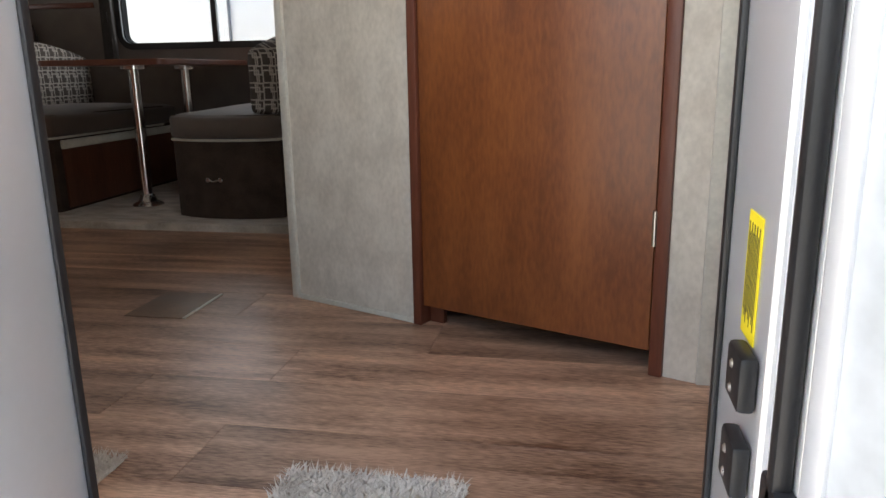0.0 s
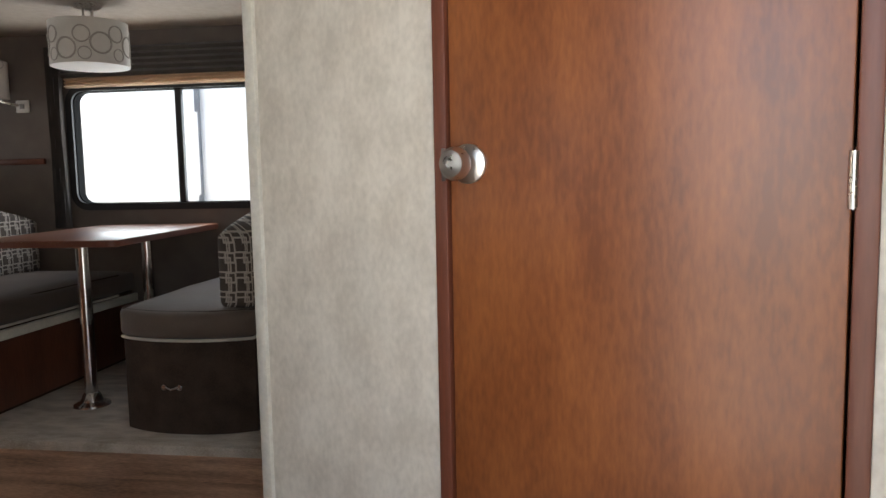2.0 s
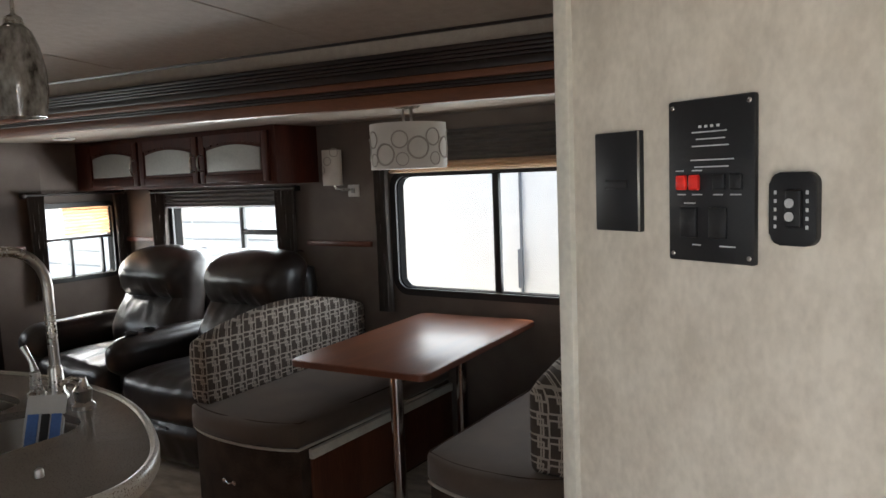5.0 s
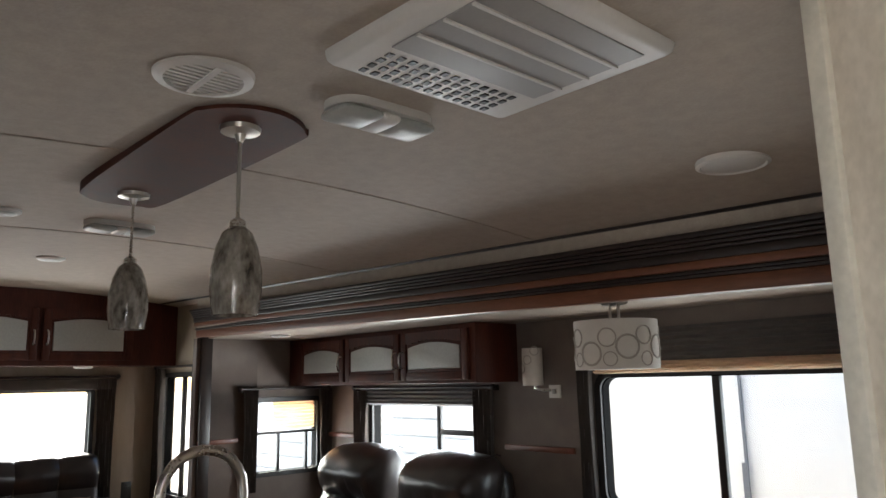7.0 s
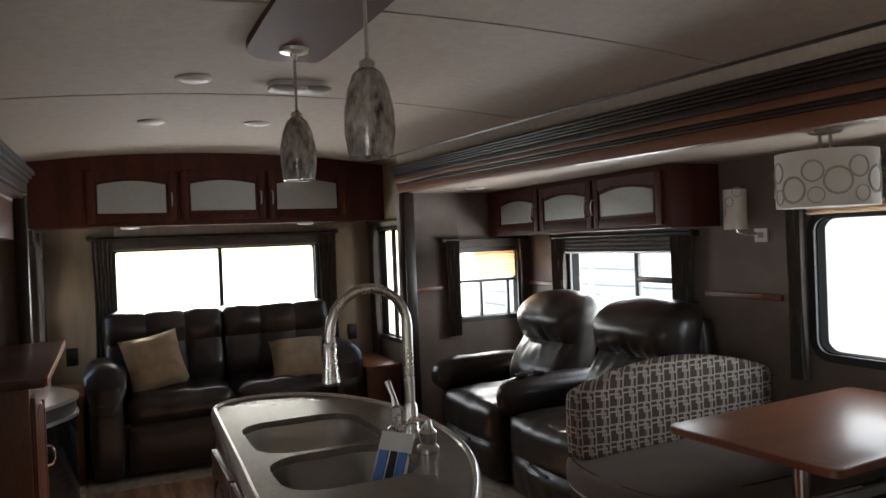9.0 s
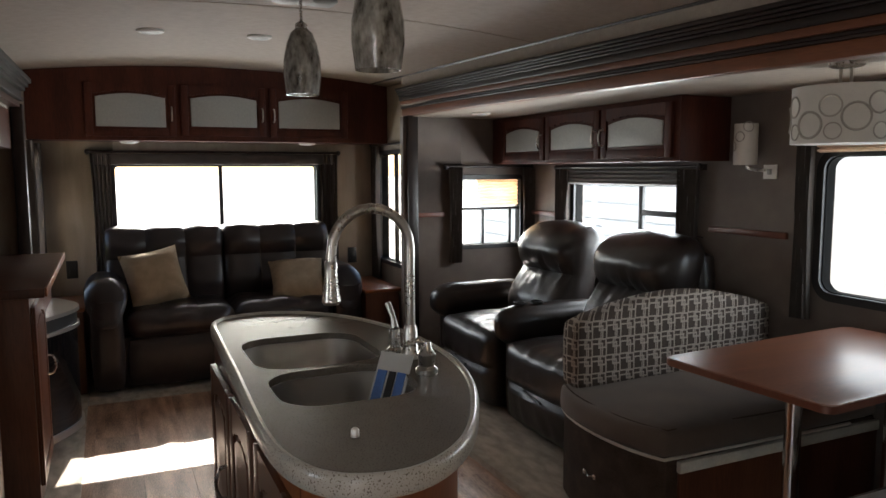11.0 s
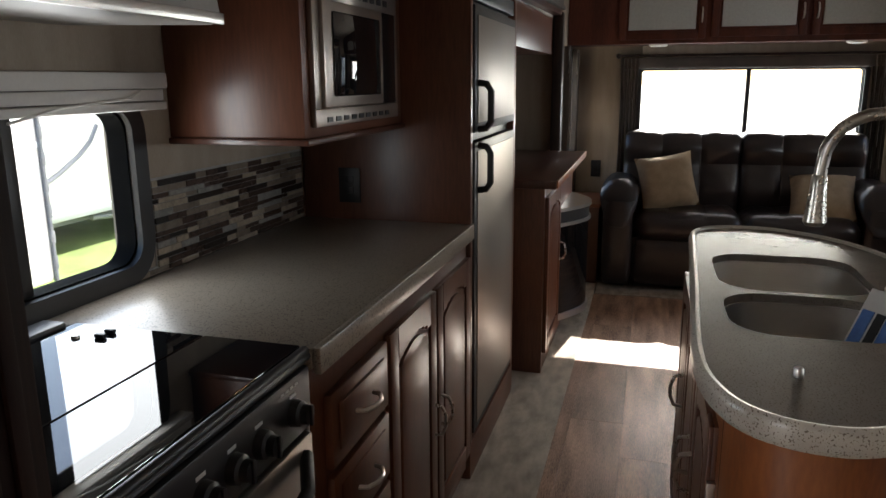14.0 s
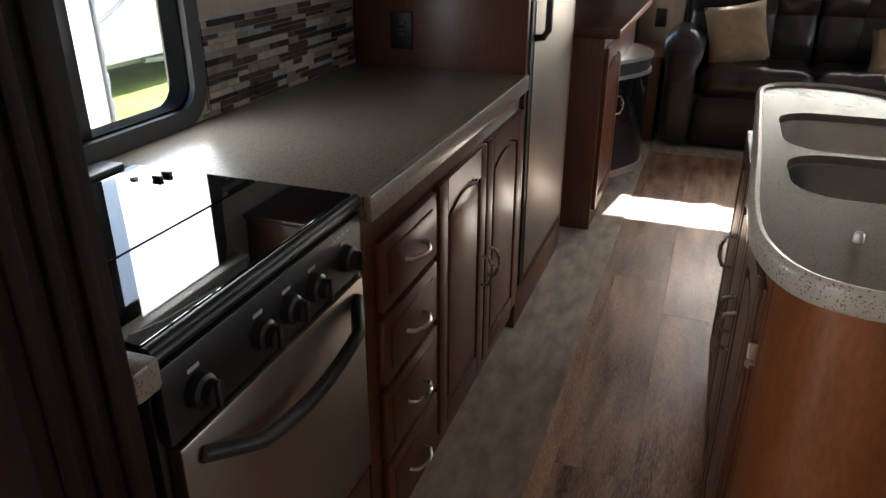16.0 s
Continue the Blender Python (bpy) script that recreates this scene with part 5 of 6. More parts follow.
def pillow(at, rz, tilt, size=0.36, lean=12):
    own = bmesh.new()
    n = 12
    for s in (1, -1):
        g = {}
        for i in range(n + 1):
            for j in range(n + 1):
                u, v = 2 * i / n - 1, 2 * j / n - 1
                th = 0.075 * ((1 - u ** 4) * (1 - v ** 4)) ** 0.6
                pinch = 1 - 0.07 * (1 - u * u) * abs(v) ** 3
                pin2 = 1 - 0.07 * (1 - v * v) * abs(u) ** 3
                g[i, j] = own.verts.new((s * th, u * size / 2 * pin2, v * size / 2 * pinch))
        for i in range(n):
            for j in range(n):
                own.faces.new((g[i, j], g[i + 1, j], g[i + 1, j + 1], g[i, j + 1]))
    bmesh.ops.remove_doubles(own, verts=own.verts, dist=1e-5)
    bmesh.ops.recalc_face_normals(own, faces=own.faces)
    bmesh.ops.transform(own, matrix=pose(*at, 0, tilt, rz) @ pose(0, 0, 0, lean, 0, 0), verts=own.verts)
    solid("throw_pillow", own, PILLOW, "tan woven throw pillow leaning on the sofa", "pillow", "sofa pillows", kind="thing")


pillow((-4.56, 3.945, 0.695), 10, -20, 0.37, 9)
pillow((-4.53, 4.875, 0.625), -10, -50, 0.38, 3)


def end_table(y0, y1, x0, x1):
    t = thing("end_table", ((x0 + x1) / 2, (y0 + y1) / 2, 0.004), "small cherry wood end table beside the sofa", "end table", "end tables")
    part("top", bm_box(x0, y0, 0.525, x1, y1, 0.55, 0.006), CHERRY, t)
    part("body", bm_box(x0 + 0.01, y0 + 0.01, 0.005, x1 - 0.02, y1 - 0.01, 0.524, 0.003), CABWOOD, t)


end_table(5.29, 5.56, -4.95, -4.30)
end_table(3.28, 3.53, -4.95, -4.42)
for yy in (3.45, 5.42):
    o_ = thing("wall_outlet", (REAR + 0.004, yy, 0.72), "black outlet plate on the rear wall", "outlet")
    part("plate", bm_box(REAR, yy - 0.035, 0.66, REAR + 0.007, yy + 0.035, 0.78, 0.002), BLACKPL, o_)
    part("socket", bm_box(REAR + 0.007, yy - 0.017, 0.69, REAR + 0.010, yy + 0.017, 0.75, 0.002), BLACKPL, o_)


def glass_cabinet(name, at, doors, m, body_bm, label, wood=DARKWOOD):
    t = thing(name, at, label, "cabinet")
    part("body", body_bm, wood, t)
    for x0, z0, x1, z1, hx in doors:
        cabinet_door(t, x0, z0, x1, z1, m, wood, glass=FROST, handle=(hx, (z0 + z1) / 2 - 0.02), rise=0.025, stile=0.045)
    return t


top_pts = [(3.255 + 2.36 * k / 16, ceiling_z(-4.68, 3.255 + 2.36 * k / 16) - 0.002) for k in range(17)]
own = bm_prism([(5.615, 1.58), (3.255, 1.58)] + top_pts, -0.01, -0.30)
own = placed(own, on_x(-4.69) @ Matrix.Identity(4))
glass_cabinet("overhead_cabinet", (-4.85, 4.43, 1.58), [(3.585, 1.605, 4.125, 1.94, 4.10), (4.16, 1.615, 4.715, 1.945, 4.69), (4.745, 1.615, 5.305, 1.945, 4.77)], on_x(-4.70), own, "dark cherry overhead cabinet with frosted arched doors above the sofa", REDCAB)
own = bm_box(-4.085, 6.178, 1.42, -2.225, 6.498, 1.732, 0.004)
glass_cabinet("slide_cabinet", (-3.1, 6.3, 1.42), [(-3.93, 1.438, -3.40, 1.705, -3.425), (-3.38, 1.438, -2.84, 1.705, -2.865), (-2.82, 1.438, -2.27, 1.705, -2.80)], on_y(6.178, -1), own, "dark cherry overhead cabinet with frosted doors above the recliners", REDCAB)


def puck(at, r=0.06, h=0.014, label="small round ceiling light, off"):
    t = thing("puck_light", at, label, "light", "puck lights")
    x, y, z = at
    part("rim", bm_turn([(r, 0), (r, -h * 0.6), (r * 0.8, -h), (r * 0.72, -h * 0.9)], at, 20), WHITEPL, t)
    part("lens", bm_turn([(r * 0.72, -h * 0.9), (r * 0.5, -h * 1.2), (0.0, -h * 1.3)], at, 20), FROST, t)


for at in ((-4.84, 3.84, 1.58), (-4.84, 5.04, 1.58), (-2.1, 3.98, ceiling_z(-2.1, 3.98)), (-3.2, 4.4, ceiling_z(-3.2, 4.4)), (-3.6, 5.83, 1.735), (-3.15, 3.9, ceiling_z(-3.15, 3.9))):
    puck(at)

# ---- lamps and ceiling fittings ----
drum = thing("drum_lamp", (-1.2, 5.95, 1.735), "white drum ceiling lamp with printed grey rings, off", "ceiling lamp")
part("canopy", bm_turn([(0.055, 1.735), (0.055, 1.722), (0.045, 1.716), (0.0, 1.716)], (-1.205, 5.95, 0), 20), NICKEL, drum)
for dx in (-0.02, 0.02):
    part("stem", bm_tube([(-1.205 + dx, 5.95, 1.718), (-1.205 + dx, 5.95, 1.66)], 0.006, 8), NICKEL, drum)
sh = part("shade", bm_turn([(0.158, 1.464), (0.162, 1.464), (0.162, 1.652), (0.158, 1.652), (0.158, 1.464)], (-1.205, 5.95, 0), 40), SHADE, drum, "white fabric drum shade")
part("diffuser", bm_turn([(0.0, 1.47), (0.157, 1.47), (0.157, 1.475), (0.0, 1.475)], (-1.205, 5.95, 0), 32), WHITEPL, drum)
part("shade_top", bm_turn([(0.0, 1.642), (0.157, 1.642), (0.157, 1.647), (0.0, 1.647)], (-1.205, 5.95, 0), 32), WHITEPL, drum)


def shade_ring(parent, c, R, ang, z, r, w=0.003):
    pts = []
    for k in range(25):
        a = 2 * math.pi * k / 24
        th = ang + r * math.cos(a) / R
        pts.append((c[0] + (R + 0.0005) * math.cos(th), c[1] + (R + 0.0005) * math.sin(th), z + r * math.sin(a)))
    part("ring_print", bm_tube(pts, w, 5), SHADERING, parent)


for k in range(7):
    shade_ring(sh, (-1.205, 5.95), 0.162, 2 * math.pi * k / 7 + 0.2, 1.535 + 0.012 * (-1) ** k, 0.043, 0.0045)
    shade_ring(sh, (-1.205, 5.95), 0.162, 2 * math.pi * k / 7 + 0.62, 1.59 - 0.004 * (k % 3), 0.034, 0.0035)
    shade_ring(sh, (-1.205, 5.95), 0.162, 2 * math.pi * k / 7 + 0.68, 1.502, 0.026, 0.0025)

scn = thing("wall_sconce", (-2.06, 6.45, 1.38), "white cylinder wall sconce with printed grey rings, off", "wall lamp")
s2 = part("shade", bm_turn([(0.05, 1.40), (0.053, 1.40), (0.053, 1.59), (0.05, 1.59), (0.05, 1.40)], (-2.045, 6.41, 0), 28), SHADE, scn)
for k in range(4):
    shade_ring(s2, (-2.045, 6.41), 0.053, 3.4 + 0.75 * k, 1.44 + 0.045 * k, 0.022, 0.0025)
part("arm", bm_tube([(-2.0, 6.50, 1.375), (-2.0, 6.44, 1.375), (-2.03, 6.41, 1.385), (-2.04, 6.41, 1.43)], 0.008, 8), NICKEL, scn)
part("shade_cap", bm_turn([(0.0, 1.415), (0.049, 1.415), (0.049, 1.42), (0.0, 1.42)], (-2.045, 6.41, 0), 20), WHITEPL, scn)
plate_ = thing("wall_plate", (-1.97, 6.498, 1.36), "white switch plate under the sconce", "switch plate")
part("plate", bm_box(-2.01, 6.49, 1.335, -1.935, 6.4995, 1.40, 0.002), WHITEPL, plate_)
part("switch", bm_box(-1.985, 6.484, 1.355, -1.96, 6.4905, 1.38, 0.002), GREYPL, plate_)

zc = ceiling_z(-1.2, 4.18)
pend = thing("pendant_lamp", (-1.19, 4.18, zc - 0.02), "two smoky swirled glass pendants on a cherry ceiling plate, off", "pendant lamp")
own = bm_prism([(x, y) for x, y in closed_spline([(-0.74, 4.21), (-0.745, 4.13), (-0.80, 4.07), (-0.90, 4.055), (-1.50, 4.06), (-1.62, 4.09), (-1.665, 4.16), (-1.655, 4.25), (-1.58, 4.30), (-0.90, 4.31), (-0.80, 4.29)], 5)], zc - 0.022, zc + 0.03)
part("ceiling_plate", own, REDCAB, pend, "cherry ceiling plate")
for px, py, pz in ((-0.855, 4.17, 1.571), (-1.518, 4.188, 1.587)):
    zt = zc - 0.022
    part("canopy", bm_turn([(0.042, zt), (0.04, zt - 0.01), (0.012, zt - 0.014), (0.007, zt - 0.03), (0, zt - 0.03)], (px, py, 0), 20), NICKEL, pend)
    part("stem", bm_tube([(px, py, zt - 0.03), (px, py, pz + 0.17)], 0.004, 8), NICKEL, pend)
    part("glass", bm_turn([(0.016, 0.178), (0.03, 0.165), (0.042, 0.135), (0.0505, 0.09), (0.051, 0.05), (0.044, 0.0), (0.041, 0.0), (0.047, 0.05), (0.046, 0.09), (0.036, 0.135), (0.02, 0.165)], (px, py, pz), 28), PENDGLASS, pend, "smoky swirled glass shade")
    part("cap", bm_turn([(0.018, 0.172), (0.016, 0.19), (0.006, 0.196), (0, 0.196)], (px, py, pz), 16), NICKEL, pend)
zc = ceiling_z(-0.3, 4.4)
ac = thing("ceiling_air_vent", (-0.28, 4.4, zc - 0.02), "white ceiling air conditioner grille", "air conditioner")
own = bm_box(-0.45, 4.105, zc - 0.025, -0.06, 4.52, zc + 0.02, 0.018, 3)
part("shell", own, WHITEPL, ac)
part("intake", bm_box(-0.325, 4.15, zc - 0.0275, -0.095, 4.475, zc - 0.024, 0.002), GREYPL, ac)
for k in range(1, 4):
    part("rib", bm_box(-0.325 + 0.058 * k, 4.15, zc - 0.031, -0.319 + 0.058 * k, 4.475, zc - 0.0276), WHITEPL, ac)
for i in range(4):
    for j in range(13):
        part("slot", bm_box(-0.425 + 0.023 * i, 4.16 + 0.023 * j, zc - 0.0268, -0.411 + 0.023 * i, 4.171 + 0.023 * j, zc - 0.0245), BLACKPL, ac, smooth=False)
zc = ceiling_z(-0.66, 4.02)
vent = thing("ceiling_vent", (-0.64, 4.0, zc), "round white ceiling vent with slats", "vent")
part("rim", bm_turn([(0.085, 0.0), (0.083, -0.010), (0.066, -0.014), (0.064, -0.004)], (-0.65, 4.0, zc), 28), WHITEPL, vent)
part("dark_inside", bm_turn([(0.064, -0.003), (0.0, -0.003)], (-0.65, 4.0, zc), 28), BLACKPL, vent)
for k in range(-4, 5):
    hl = math.sqrt(max(0.0001, 0.064 ** 2 - (k * 0.0135) ** 2))
    part("slat", bm_box(-0.65 + k * 0.0135 - 0.0035, 4.0 - hl, zc - 0.011, -0.65 + k * 0.0135 + 0.0035, 4.0 + hl, zc - 0.0045), WHITEPL, vent)
part("bar", bm_box(-0.714, 3.994, zc - 0.0135, -0.586, 4.006, zc - 0.0112), WHITEPL, vent)


def twin_light(x, y):
    z = ceiling_z(x, y)
    t = thing("ceiling_light", (x, y, z), "white twin-lens ceiling light, off", "ceiling light", "twin ceiling lights")
    part("base", bm_prism(round_rect(x - 0.055, y - 0.118, x + 0.055, y + 0.118, 0.052), z - 0.018, z + 0.01), WHITEPL, t)
    for s in (-1, 1):
        own = bm_soft(x - 0.045, y + s * 0.065 - 0.046, z - 0.034, x + 0.045, y + s * 0.065 + 0.046, z - 0.016, 0.03, 0.004)
        part("lens", own, FROST, t)
    part("switch_bar", bm_soft(x - 0.045, y - 0.024, z - 0.034, x + 0.045, y + 0.024, z - 0.014, 0.012, 0.002), WHITEPL, t)


twin_light(-0.62, 4.35)
twin_light(-2.15, 4.36)
zc = ceiling_z(-0.29, 5.15)
spk = thing("ceiling_speaker", (-0.29, 5.15, zc), "round white ceiling speaker grille", "speaker")
part("rim", bm_turn([(0.085, 0.01), (0.085, -0.006), (0.076, -0.010), (0.072, -0.006)], (-0.29, 5.15, zc), 28), WHITEPL, spk)
part("grille", bm_turn([(0.073, -0.006), (0.04, -0.009), (0.0, -0.010)], (-0.29, 5.15, zc), 28), WHITEPL, spk)

# ---- wall panels beside the bathroom door ----
u0, u1 = 0.187, 0.303
mon = thing("monitor_panel", P0 + ALONG * 0.25 + Vector((0, 0, 1.32)), "black monitor panel with red rocker switches on the wall", "control panel")
part("plate", placed(bm_box(u0, 1.314, 0.0005, u1, 1.503, 0.009, 0.003), BATH), BLACKPL, mon)
um, uw = (u0 + u1) / 2, u1 - u0
for k in range(2):
    part("rocker", placed(bm_box(u0 + 0.014 + 0.018 * k, 1.398, 0.0085, u0 + 0.028 + 0.018 * k, 1.416, 0.014, 0.002), BATH), REDSW, mon, "lit red rocker switch")
for k in range(2):
    part("rocker", placed(bm_box(um + 0.006 + 0.022 * k, 1.398, 0.0085, um + 0.022 + 0.022 * k, 1.416, 0.013, 0.002), BATH), BLACKPL, mon)
for k in range(2):
    part("breaker", placed(bm_box(u0 + 0.018 + 0.04 * k, 1.342, 0.0085, u0 + 0.042 + 0.04 * k, 1.378, 0.012, 0.002), BATH), BLACKPL, mon)
for zz, a, b in ((1.464, 0.3, 0.7), (1.456, 0.35, 0.68), (1.448, 0.3, 0.72), (1.432, 0.28, 0.78), (1.424, 0.33, 0.72), (1.420, 0.1, 0.2), (1.420, 0.3, 0.42), (1.392, 0.12, 0.22), (1.392, 0.3, 0.42), (1.392, 0.55, 0.66), (1.392, 0.74, 0.86), (1.382, 0.2, 0.34), (1.333, 0.3, 0.4), (1.333, 0.62, 0.8)):
    part("writing", placed(bm_box(u0 + uw * a, zz, 0.0092, u0 + uw * b, zz + 0.0015, 0.0096), BATH), PRINTW, mon, smooth=False)
for k in range(4):
    part("writing", placed(bm_box(um - 0.014 + 0.008 * k, 1.4695, 0.0092, um - 0.010 + 0.008 * k, 1.4725, 0.0097), BATH), PRINTW, mon, smooth=False)
for a, zz in ((0.06, 1.322), (0.94, 1.322), (0.06, 1.495), (0.94, 1.495)):
    part("screw", placed(bm_turn([(0.003, 0), (0.002, 0.001), (0, 0.001)], (u0 + uw * a, zz, 0.0091), 8), BATH), NICKEL, mon)
th = thing("tank_switch_panel", P0 + ALONG * 0.15 + Vector((0, 0, 1.35)), "plain black switch plate on the linen wall", "control panel")
ua, ub = 0.064, 0.143
part("plate", placed(bm_box(ua, 1.345, 0.0005, ub, 1.474, 0.008, 0.002), BATH), BLACKPL, th)
part("bezel", placed(bm_box(ub - 0.004, 1.346, 0.0082, ub - 0.001, 1.473, 0.0095, 0.0005), BATH), NICKEL, th)
part("button", placed(bm_box(ua + 0.02, 1.40, 0.008, ub - 0.02, 1.412, 0.012, 0.002), BATH), BLACKPL, th)
sl = thing("slide_switch", P0 + ALONG * 0.39 + Vector((0, 0, 1.345)), "black slide-room switch with small white marks", "switch")
uc, ud = 0.320, 0.372
part("plate", placed(bm_prism(round_rect(uc, 1.339, ud, 1.416, 0.012), 0.0005, 0.010, 0.003), BATH), BLACKPL, sl)
part("rocker", placed(bm_box((uc + ud) / 2 - 0.006, 1.358, 0.010, (uc + ud) / 2 + 0.012, 1.398, 0.015, 0.003), BATH), BLACKPL, sl)
for zz in (1.370, 1.384):
    part("mark", placed(bm_turn([(0.005, 0), (0.005, 0.001), (0.003, 0.001), (0.003, 0)], ((uc + ud) / 2, zz, 0.0152), 12), BATH), PRINTW, sl)
for a in (0.006, ud - uc - 0.011):
    for k in range(5):
        part("writing", placed(bm_box(uc + a, 1.357 + 0.009 * k, 0.0102, uc + a + 0.003, 1.361 + 0.009 * k, 0.0106), BATH), PRINTW, sl, smooth=False)

# ---- entry ----
efr = thing("entry_door_frame", (0.79, 3.1, 0), "aluminium frame of the entry door with black seals", "door frame", kind="structure")
for x, s in ((DO[0], 1), (DO[2], -1)):
    part("jamb", bm_box(min(x, x + s * 0.018), 2.90, -0.30, max(x, x + s * 0.018), 3.184, 1.88, 0.004), ALU, efr)
    part("flange", bm_box(min(x - s * 0.04, x + s * 0.006), 2.885, -0.30, max(x - s * 0.05, x + s * 0.004), 2.8998, 1.92, 0.003), ALU, efr)
    part("bead", bm_tube([(x + s * 0.02, 2.96, -0.3), (x + s * 0.018, 2.96, 1.88)], 0.007, 8), ALU, efr)
    part("seal", bm_box(min(x + s * 0.018, x + s * 0.026), 3.165, -0.30, max(x + s * 0.018, x + s * 0.026), 3.180, 1.88, 0.003), BLACKPL, efr, "black rubber seal")
part("outer_strip", bm_box(DO[2] - 0.021, 2.862, -0.30, DO[2] + 0.004, 2.884, 1.88, 0.003), ALU, efr)
part("hinge_arm", bm_box(DO[2] - 0.037, 2.858, 0.325, DO[2] - 0.019, 2.90, 0.372, 0.004), BLACKPL, efr, "black hinge arm")
part("outer_seal", bm_box(DO[2] - 0.037, 2.866, -0.30, DO[2] - 0.022, 2.884, 1.88, 0.004), BLACKPL, efr, "black rubber seal")
part("head", bm_box(DO[0], 3.03, 1.86, DO[2], 3.184, 1.88, 0.003), ALU, efr)
lab = thing("warning_label", (DO[2] - 0.02, 3.12, 0.42), "yellow warning label with fine black print on the door frame", "label")
part("paper", bm_box(DO[2] - 0.0196, 3.03, 0.42, DO[2] - 0.0185, 3.083, 0.54), YELLOW, lab)
for k in range(9):
    part("writing", bm_box(DO[2] - 0.0202, 3.036 + 0.005 * k, 0.432 + 0.006 * (k % 3), DO[2] - 0.0197, 3.0372 + 0.005 * k, 0.53 - 0.009 * (k % 2)), PRINT, lab, smooth=False)
for zz in (0.305, 0.392):
    hg = thing("hinge_block", (DO[2] - 0.02, 3.10, zz), "black door hinge block with steel screws", "hinge", "entry hinges")
    part("block", bm_box(DO[2] - 0.036, 3.0, zz - 0.026, DO[2] - 0.0188, 3.055, zz + 0.028, 0.005), BLACKPL, hg)
    for dz in (-0.012, 0.012):
        part("screw", bm_turn([(0.005, 0), (0.003, -0.002), (0, -0.002)], (DO[2] - 0.036, 3.03, zz + dz), 10, axis="X"), NICKEL, hg)
edoor = thing("entry_door", (1.22, 3.0, -0.03), "white entry door standing open outside the trailer", "door")
HM = pose(1.222, 2.85, 0, 0, 0, -58)
part("leaf", placed(bm_box(0.0, -0.035, -0.02, 0.74, 0.0, 1.85, 0.006), HM), DOORSKIN, edoor)
part("edge_trim", placed(bm_box(-0.012, -0.04, -0.025, 0.006, 0.004, 1.855, 0.003), HM), ALU, edoor)
part("seal", placed(bm_box(-0.002, 0.0042, -0.02, 0.02, 0.014, 1.85, 0.003), HM), BLACKPL, edoor)

def shag_mat(x0, x1, y0, y1, tufts, seed, label):
    rug = thing("door_mat", ((x0 + x1) / 2, (y0 + y1) / 2, 0), label, "mat", "entry mats")
    part("backing", bm_box(x0, y0, 0.0005, x1, y1, 0.006, 0.002), MATRUG, rug)
    rng = random.Random(seed)
    own = bmesh.new()
    for k in range(tufts):
        x, y = x0 - 0.01 + (x1 - x0 + 0.015) * rng.random(), y0 + (y1 - y0 + 0.005) * rng.random()
        a, ln = rng.random() * 6.28, 0.010 + 0.013 * rng.random()
        lx, ly = ln * 0.8 * math.cos(a), ln * 0.8 * math.sin(a)
        w = 0.0018
        own.faces.new([own.verts.new(q) for q in ((x - w, y, 0.005), (x + w, y, 0.005), (x + lx, y + ly, 0.005 + ln * 0.8))])
    pile = part("pile", own, MATRUG, rug, smooth=False)
    pile["kind"] = "stuff"


shag_mat(0.565, 0.86, 3.19, 3.42, 6000, 9, "small pale shag mat inside the entry")
shag_mat(0.095, 0.245, 3.185, 3.41, 2600, 11, "small pale shag mat beside the kitchen slide")
fpl = thing("floor_plate", (-0.05, 4.25, 0), "small floor plate coloured like a grey shadow, with a pale edge strip", "hatch")
part("plate", bm_box(-0.24, 4.14, 0.0005, -0.06, 4.37, 0.003, 0.001), PLATE, fpl)
part("strip", bm_box(-0.058, 4.14, 0.0005, -0.05, 4.37, 0.005, 0.001), WALLTRIM, fpl)

# ---- outside ----
solid("ground", bm_box(-300, -300, -1.0, 300, 300, -0.78), GRAVEL, "pale gravel lot round the trailer", "ground")
solid("lawn", bm_box(-60, -80, -0.79, -2.0, -0.6, -0.772), GRASS, "bright green mown grass", "ground")
step = thing("entry_steps", (0.78, 2.8, -0.78), "folding aluminium entry steps", "steps")
for k, (y0, y1, z) in enumerate(((2.72, 3.02, -0.24), (2.42, 2.72, -0.42), (2.12, 2.42, -0.60))):
    part("tread", bm_box(0.45, y0, z - 0.03, 1.12, y1, z, 0.005), ALU, step)
for x in (0.44, 1.12):
    part("rail", bm_tube([(x, 3.0, -0.27), (x, 2.14, -0.78)], 0.015, 8), ALU, step)


def trailer(name, x0, y0, x1, y1, z1, label):
    t = thing(name, ((x0 + x1) / 2, (y0 + y1) / 2, -0.78), label, "trailer")
    part("body", bm_box(x0, y0, -0.3, x1, y1, z1, 0.05), TRAILERW, t)
    part("chassis", bm_box(x0 + 0.2, y0 + 0.2, -0.45, x1 - 0.2, y1 - 0.2, -0.301), GREYOUT, t)
    for fx in (0.4, 0.5):
        for yy in (y0 + 0.2, y1 - 0.2):
            part("wheel", bm_turn([(0.0, -0.1), (0.3, -0.1), (0.34, -0.06), (0.34, 0.06), (0.3, 0.1), (0.0, 0.1)], (x0 + (x1 - x0) * fx, yy, -0.44), 20, axis="Y"), BLACKPL, t)
    return t


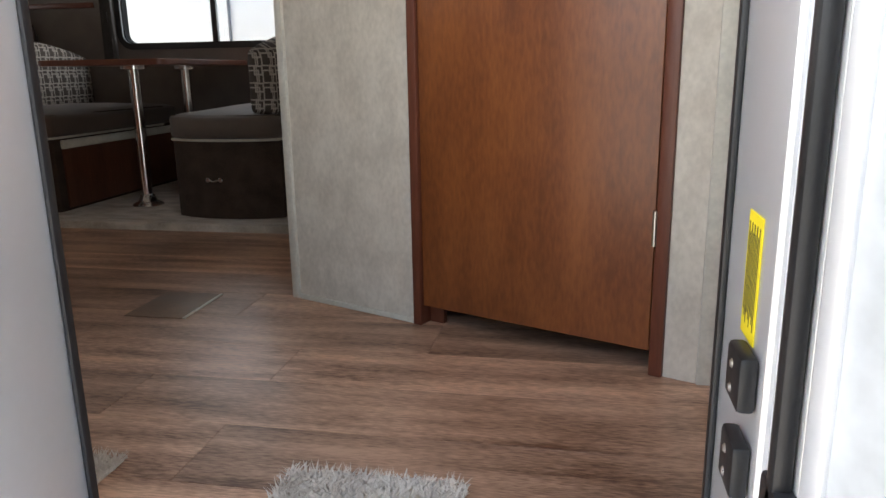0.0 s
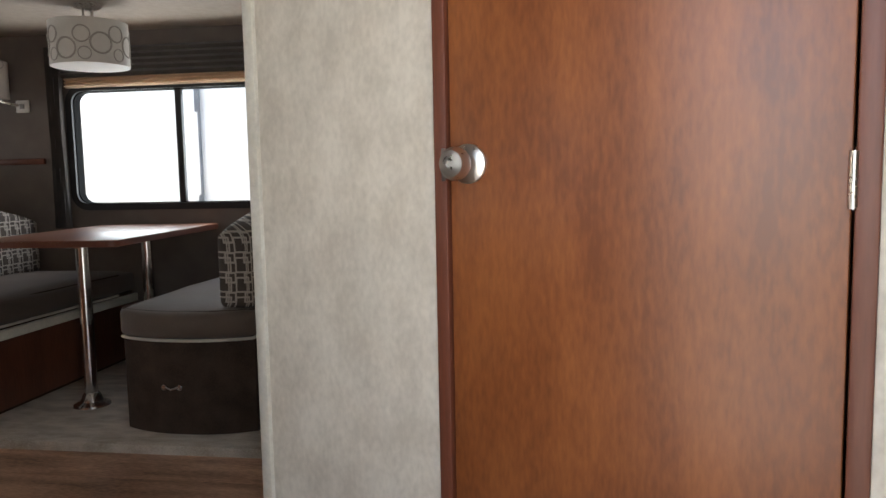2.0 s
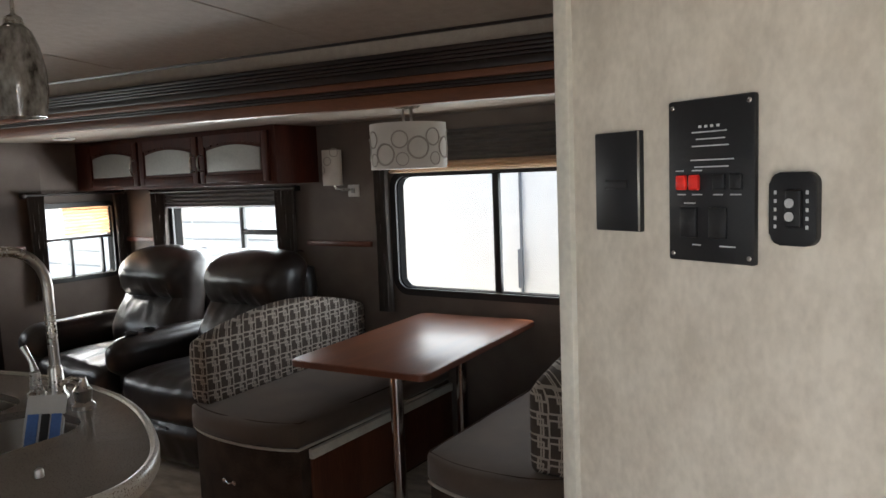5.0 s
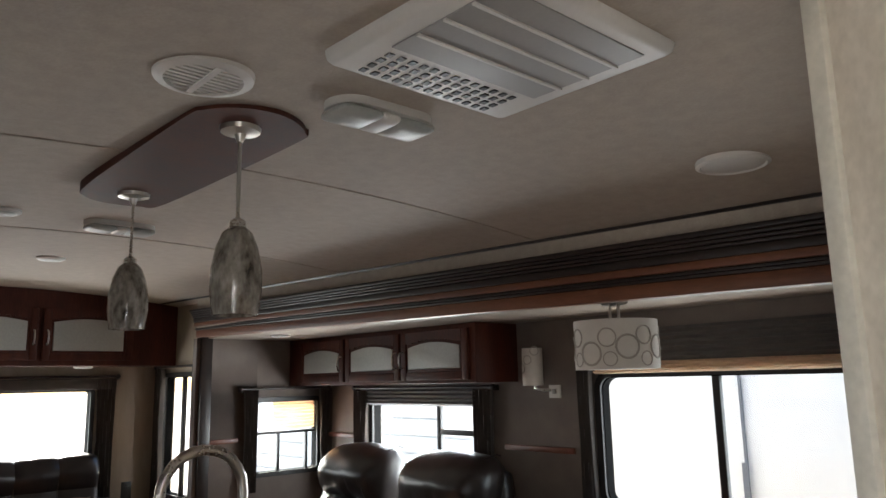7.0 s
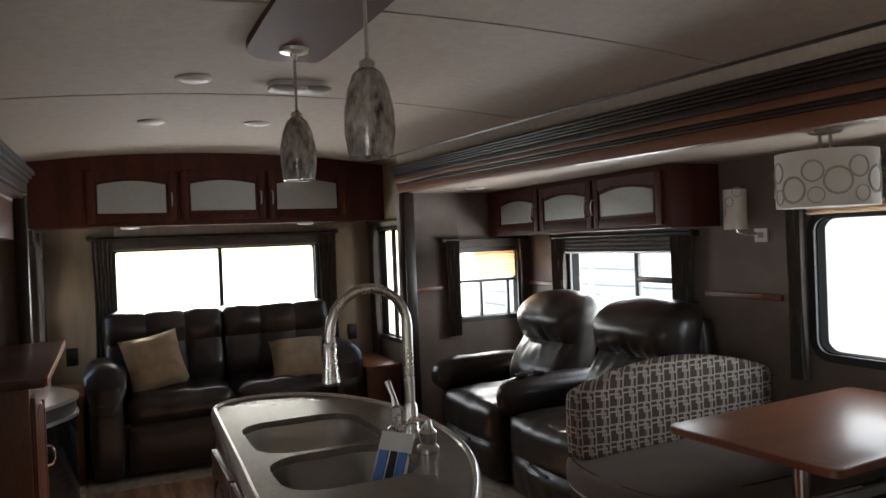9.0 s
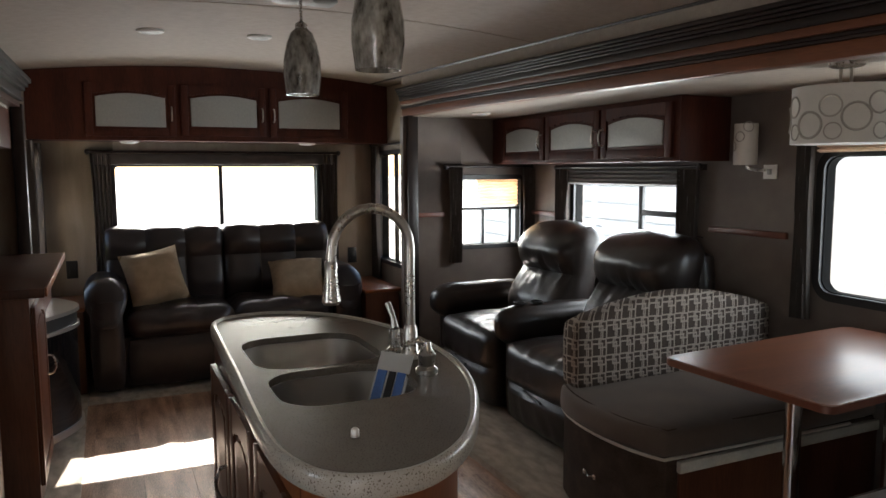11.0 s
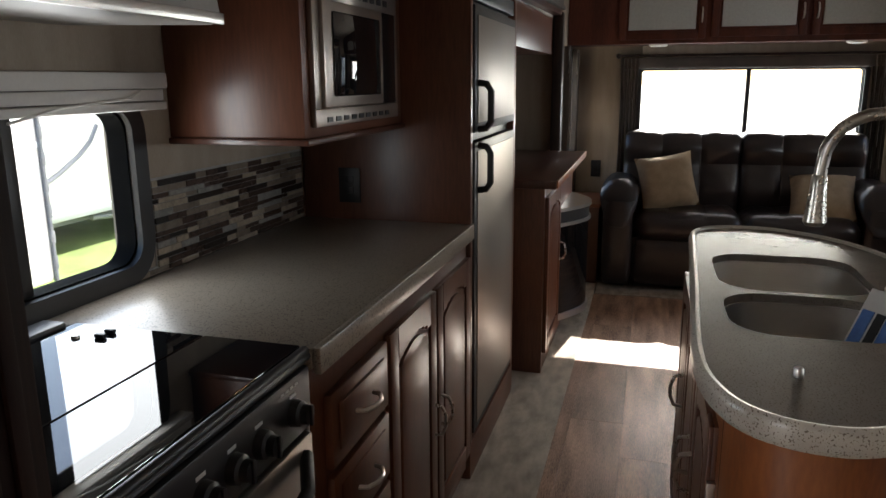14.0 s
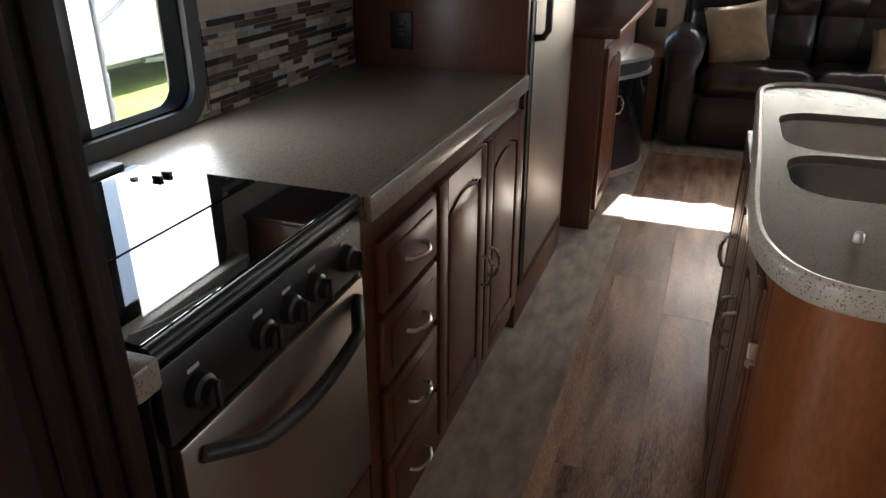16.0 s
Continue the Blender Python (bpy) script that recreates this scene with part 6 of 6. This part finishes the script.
tr1 = trailer("parked_trailer", -3.7, 8.4, 6.0, 10.6, 2.6, "white parked trailer outside the dinette window")
part("corner_trim", bm_box(-1.02, 8.37, -0.3, -0.84, 8.395, 2.6), GREYOUT, tr1)
part("door_seam", bm_box(-1.935, 8.385, -0.2, -1.915, 8.398, 2.3), GREYOUT, tr1)
for zz in (0.55, 1.5):
    part("door_hinge", bm_box(-1.95, 8.37, zz, -1.91, 8.384, zz + 0.3), GREYOUT, tr1)
part("strap", bm_tube([(-0.83, 8.36, 0.95), (-0.4, 8.36, 0.85), (0.2, 8.36, 0.8)], 0.012, 6), GREYOUT, tr1)
tr2 = trailer("parked_trailer", -4.46, -3.1, -1.6, -1.0, 2.6, "white parked trailer outside the kitchen window")
for k in range(16):
    part("corner_rib", bm_box(-4.475 - 0.012 * (k % 2), -1.02, -0.3 + 0.11 * k, -4.445, -0.985, -0.19 + 0.11 * k, 0.004), GREYOUT, tr2)
part("hose", bm_tube([(-4.45, -1.02, 0.52), (-4.65, -1.02, 0.60), (-4.90, -1.02, 0.73), (-5.05, -1.02, 0.84), (-5.15, -1.02, 0.98)], 0.02, 6), GREYOUT, tr2)
tr3 = trailer("parked_trailer", -20.0, -5.6, -5.4, -3.25, 2.2, "white parked trailer standing on the grass beyond the kitchen window")
part("skirt_rail", bm_box(-19.9, -3.255, -0.34, -5.4, -3.20, -0.22, 0.01), SIDING, tr3)
part("jack", bm_tube([(-8.0, -3.3, -0.36), (-8.0, -3.3, -0.62)], 0.05, 8), GREYOUT, tr3)
part("jack_arm", bm_tube([(-7.5, -3.3, -0.40), (-8.3, -3.3, -0.47)], 0.04, 8), GREYOUT, tr3)
bld = thing("grey_building", (-9, 14, -0.78), "grey building with horizontal siding and a door", "building")
part("wall", bm_box(-16, 12.0, -0.78, -4.2, 18, 3.2), SIDING, bld)
for k in range(13):
    part("siding_board", bm_box(-16, 11.96, -0.7 + 0.3 * k, -4.2, 11.998, -0.43 + 0.3 * k), SIDING, bld, smooth=False)
part("door", bm_box(-7.6, 11.92, -0.7, -6.6, 11.955, 1.35), GREYOUT, bld)
part("sign", bm_box(-6.2, 11.92, 0.75, -5.7, 11.955, 1.3), TRAILERW, bld)

# ---- floor planks, laid along the trailer ----
rng = random.Random(2)
wid = 0.207
LENGTHS = (1.22, 0.9, 0.62)
PLM = {}
for ln in LENGTHS:
    PLM[ln] = finish(bm_box(0.0003, 0.0003, -0.011, ln - 0.0003, wid - 0.0003, 0.0, 0.0006, 1), False)
    PLM[ln].materials.append(PLANK)
yy = 3.159
while yy < 5.224:
    x = -4.2 - rng.random() * 0.001
    first = True
    while x < 2.25:
        ln = rng.choice(LENGTHS) if first else 1.22
        first = False
        if x + ln > 2.29:
            ln = 0.62
        if x + ln > 2.29:
            break
        pl = new("plank", PLM[ln])
        pl.parent = floor
        pl.matrix_basis = Matrix.Translation((x, yy, 0.0))
        x += ln
    yy += wid
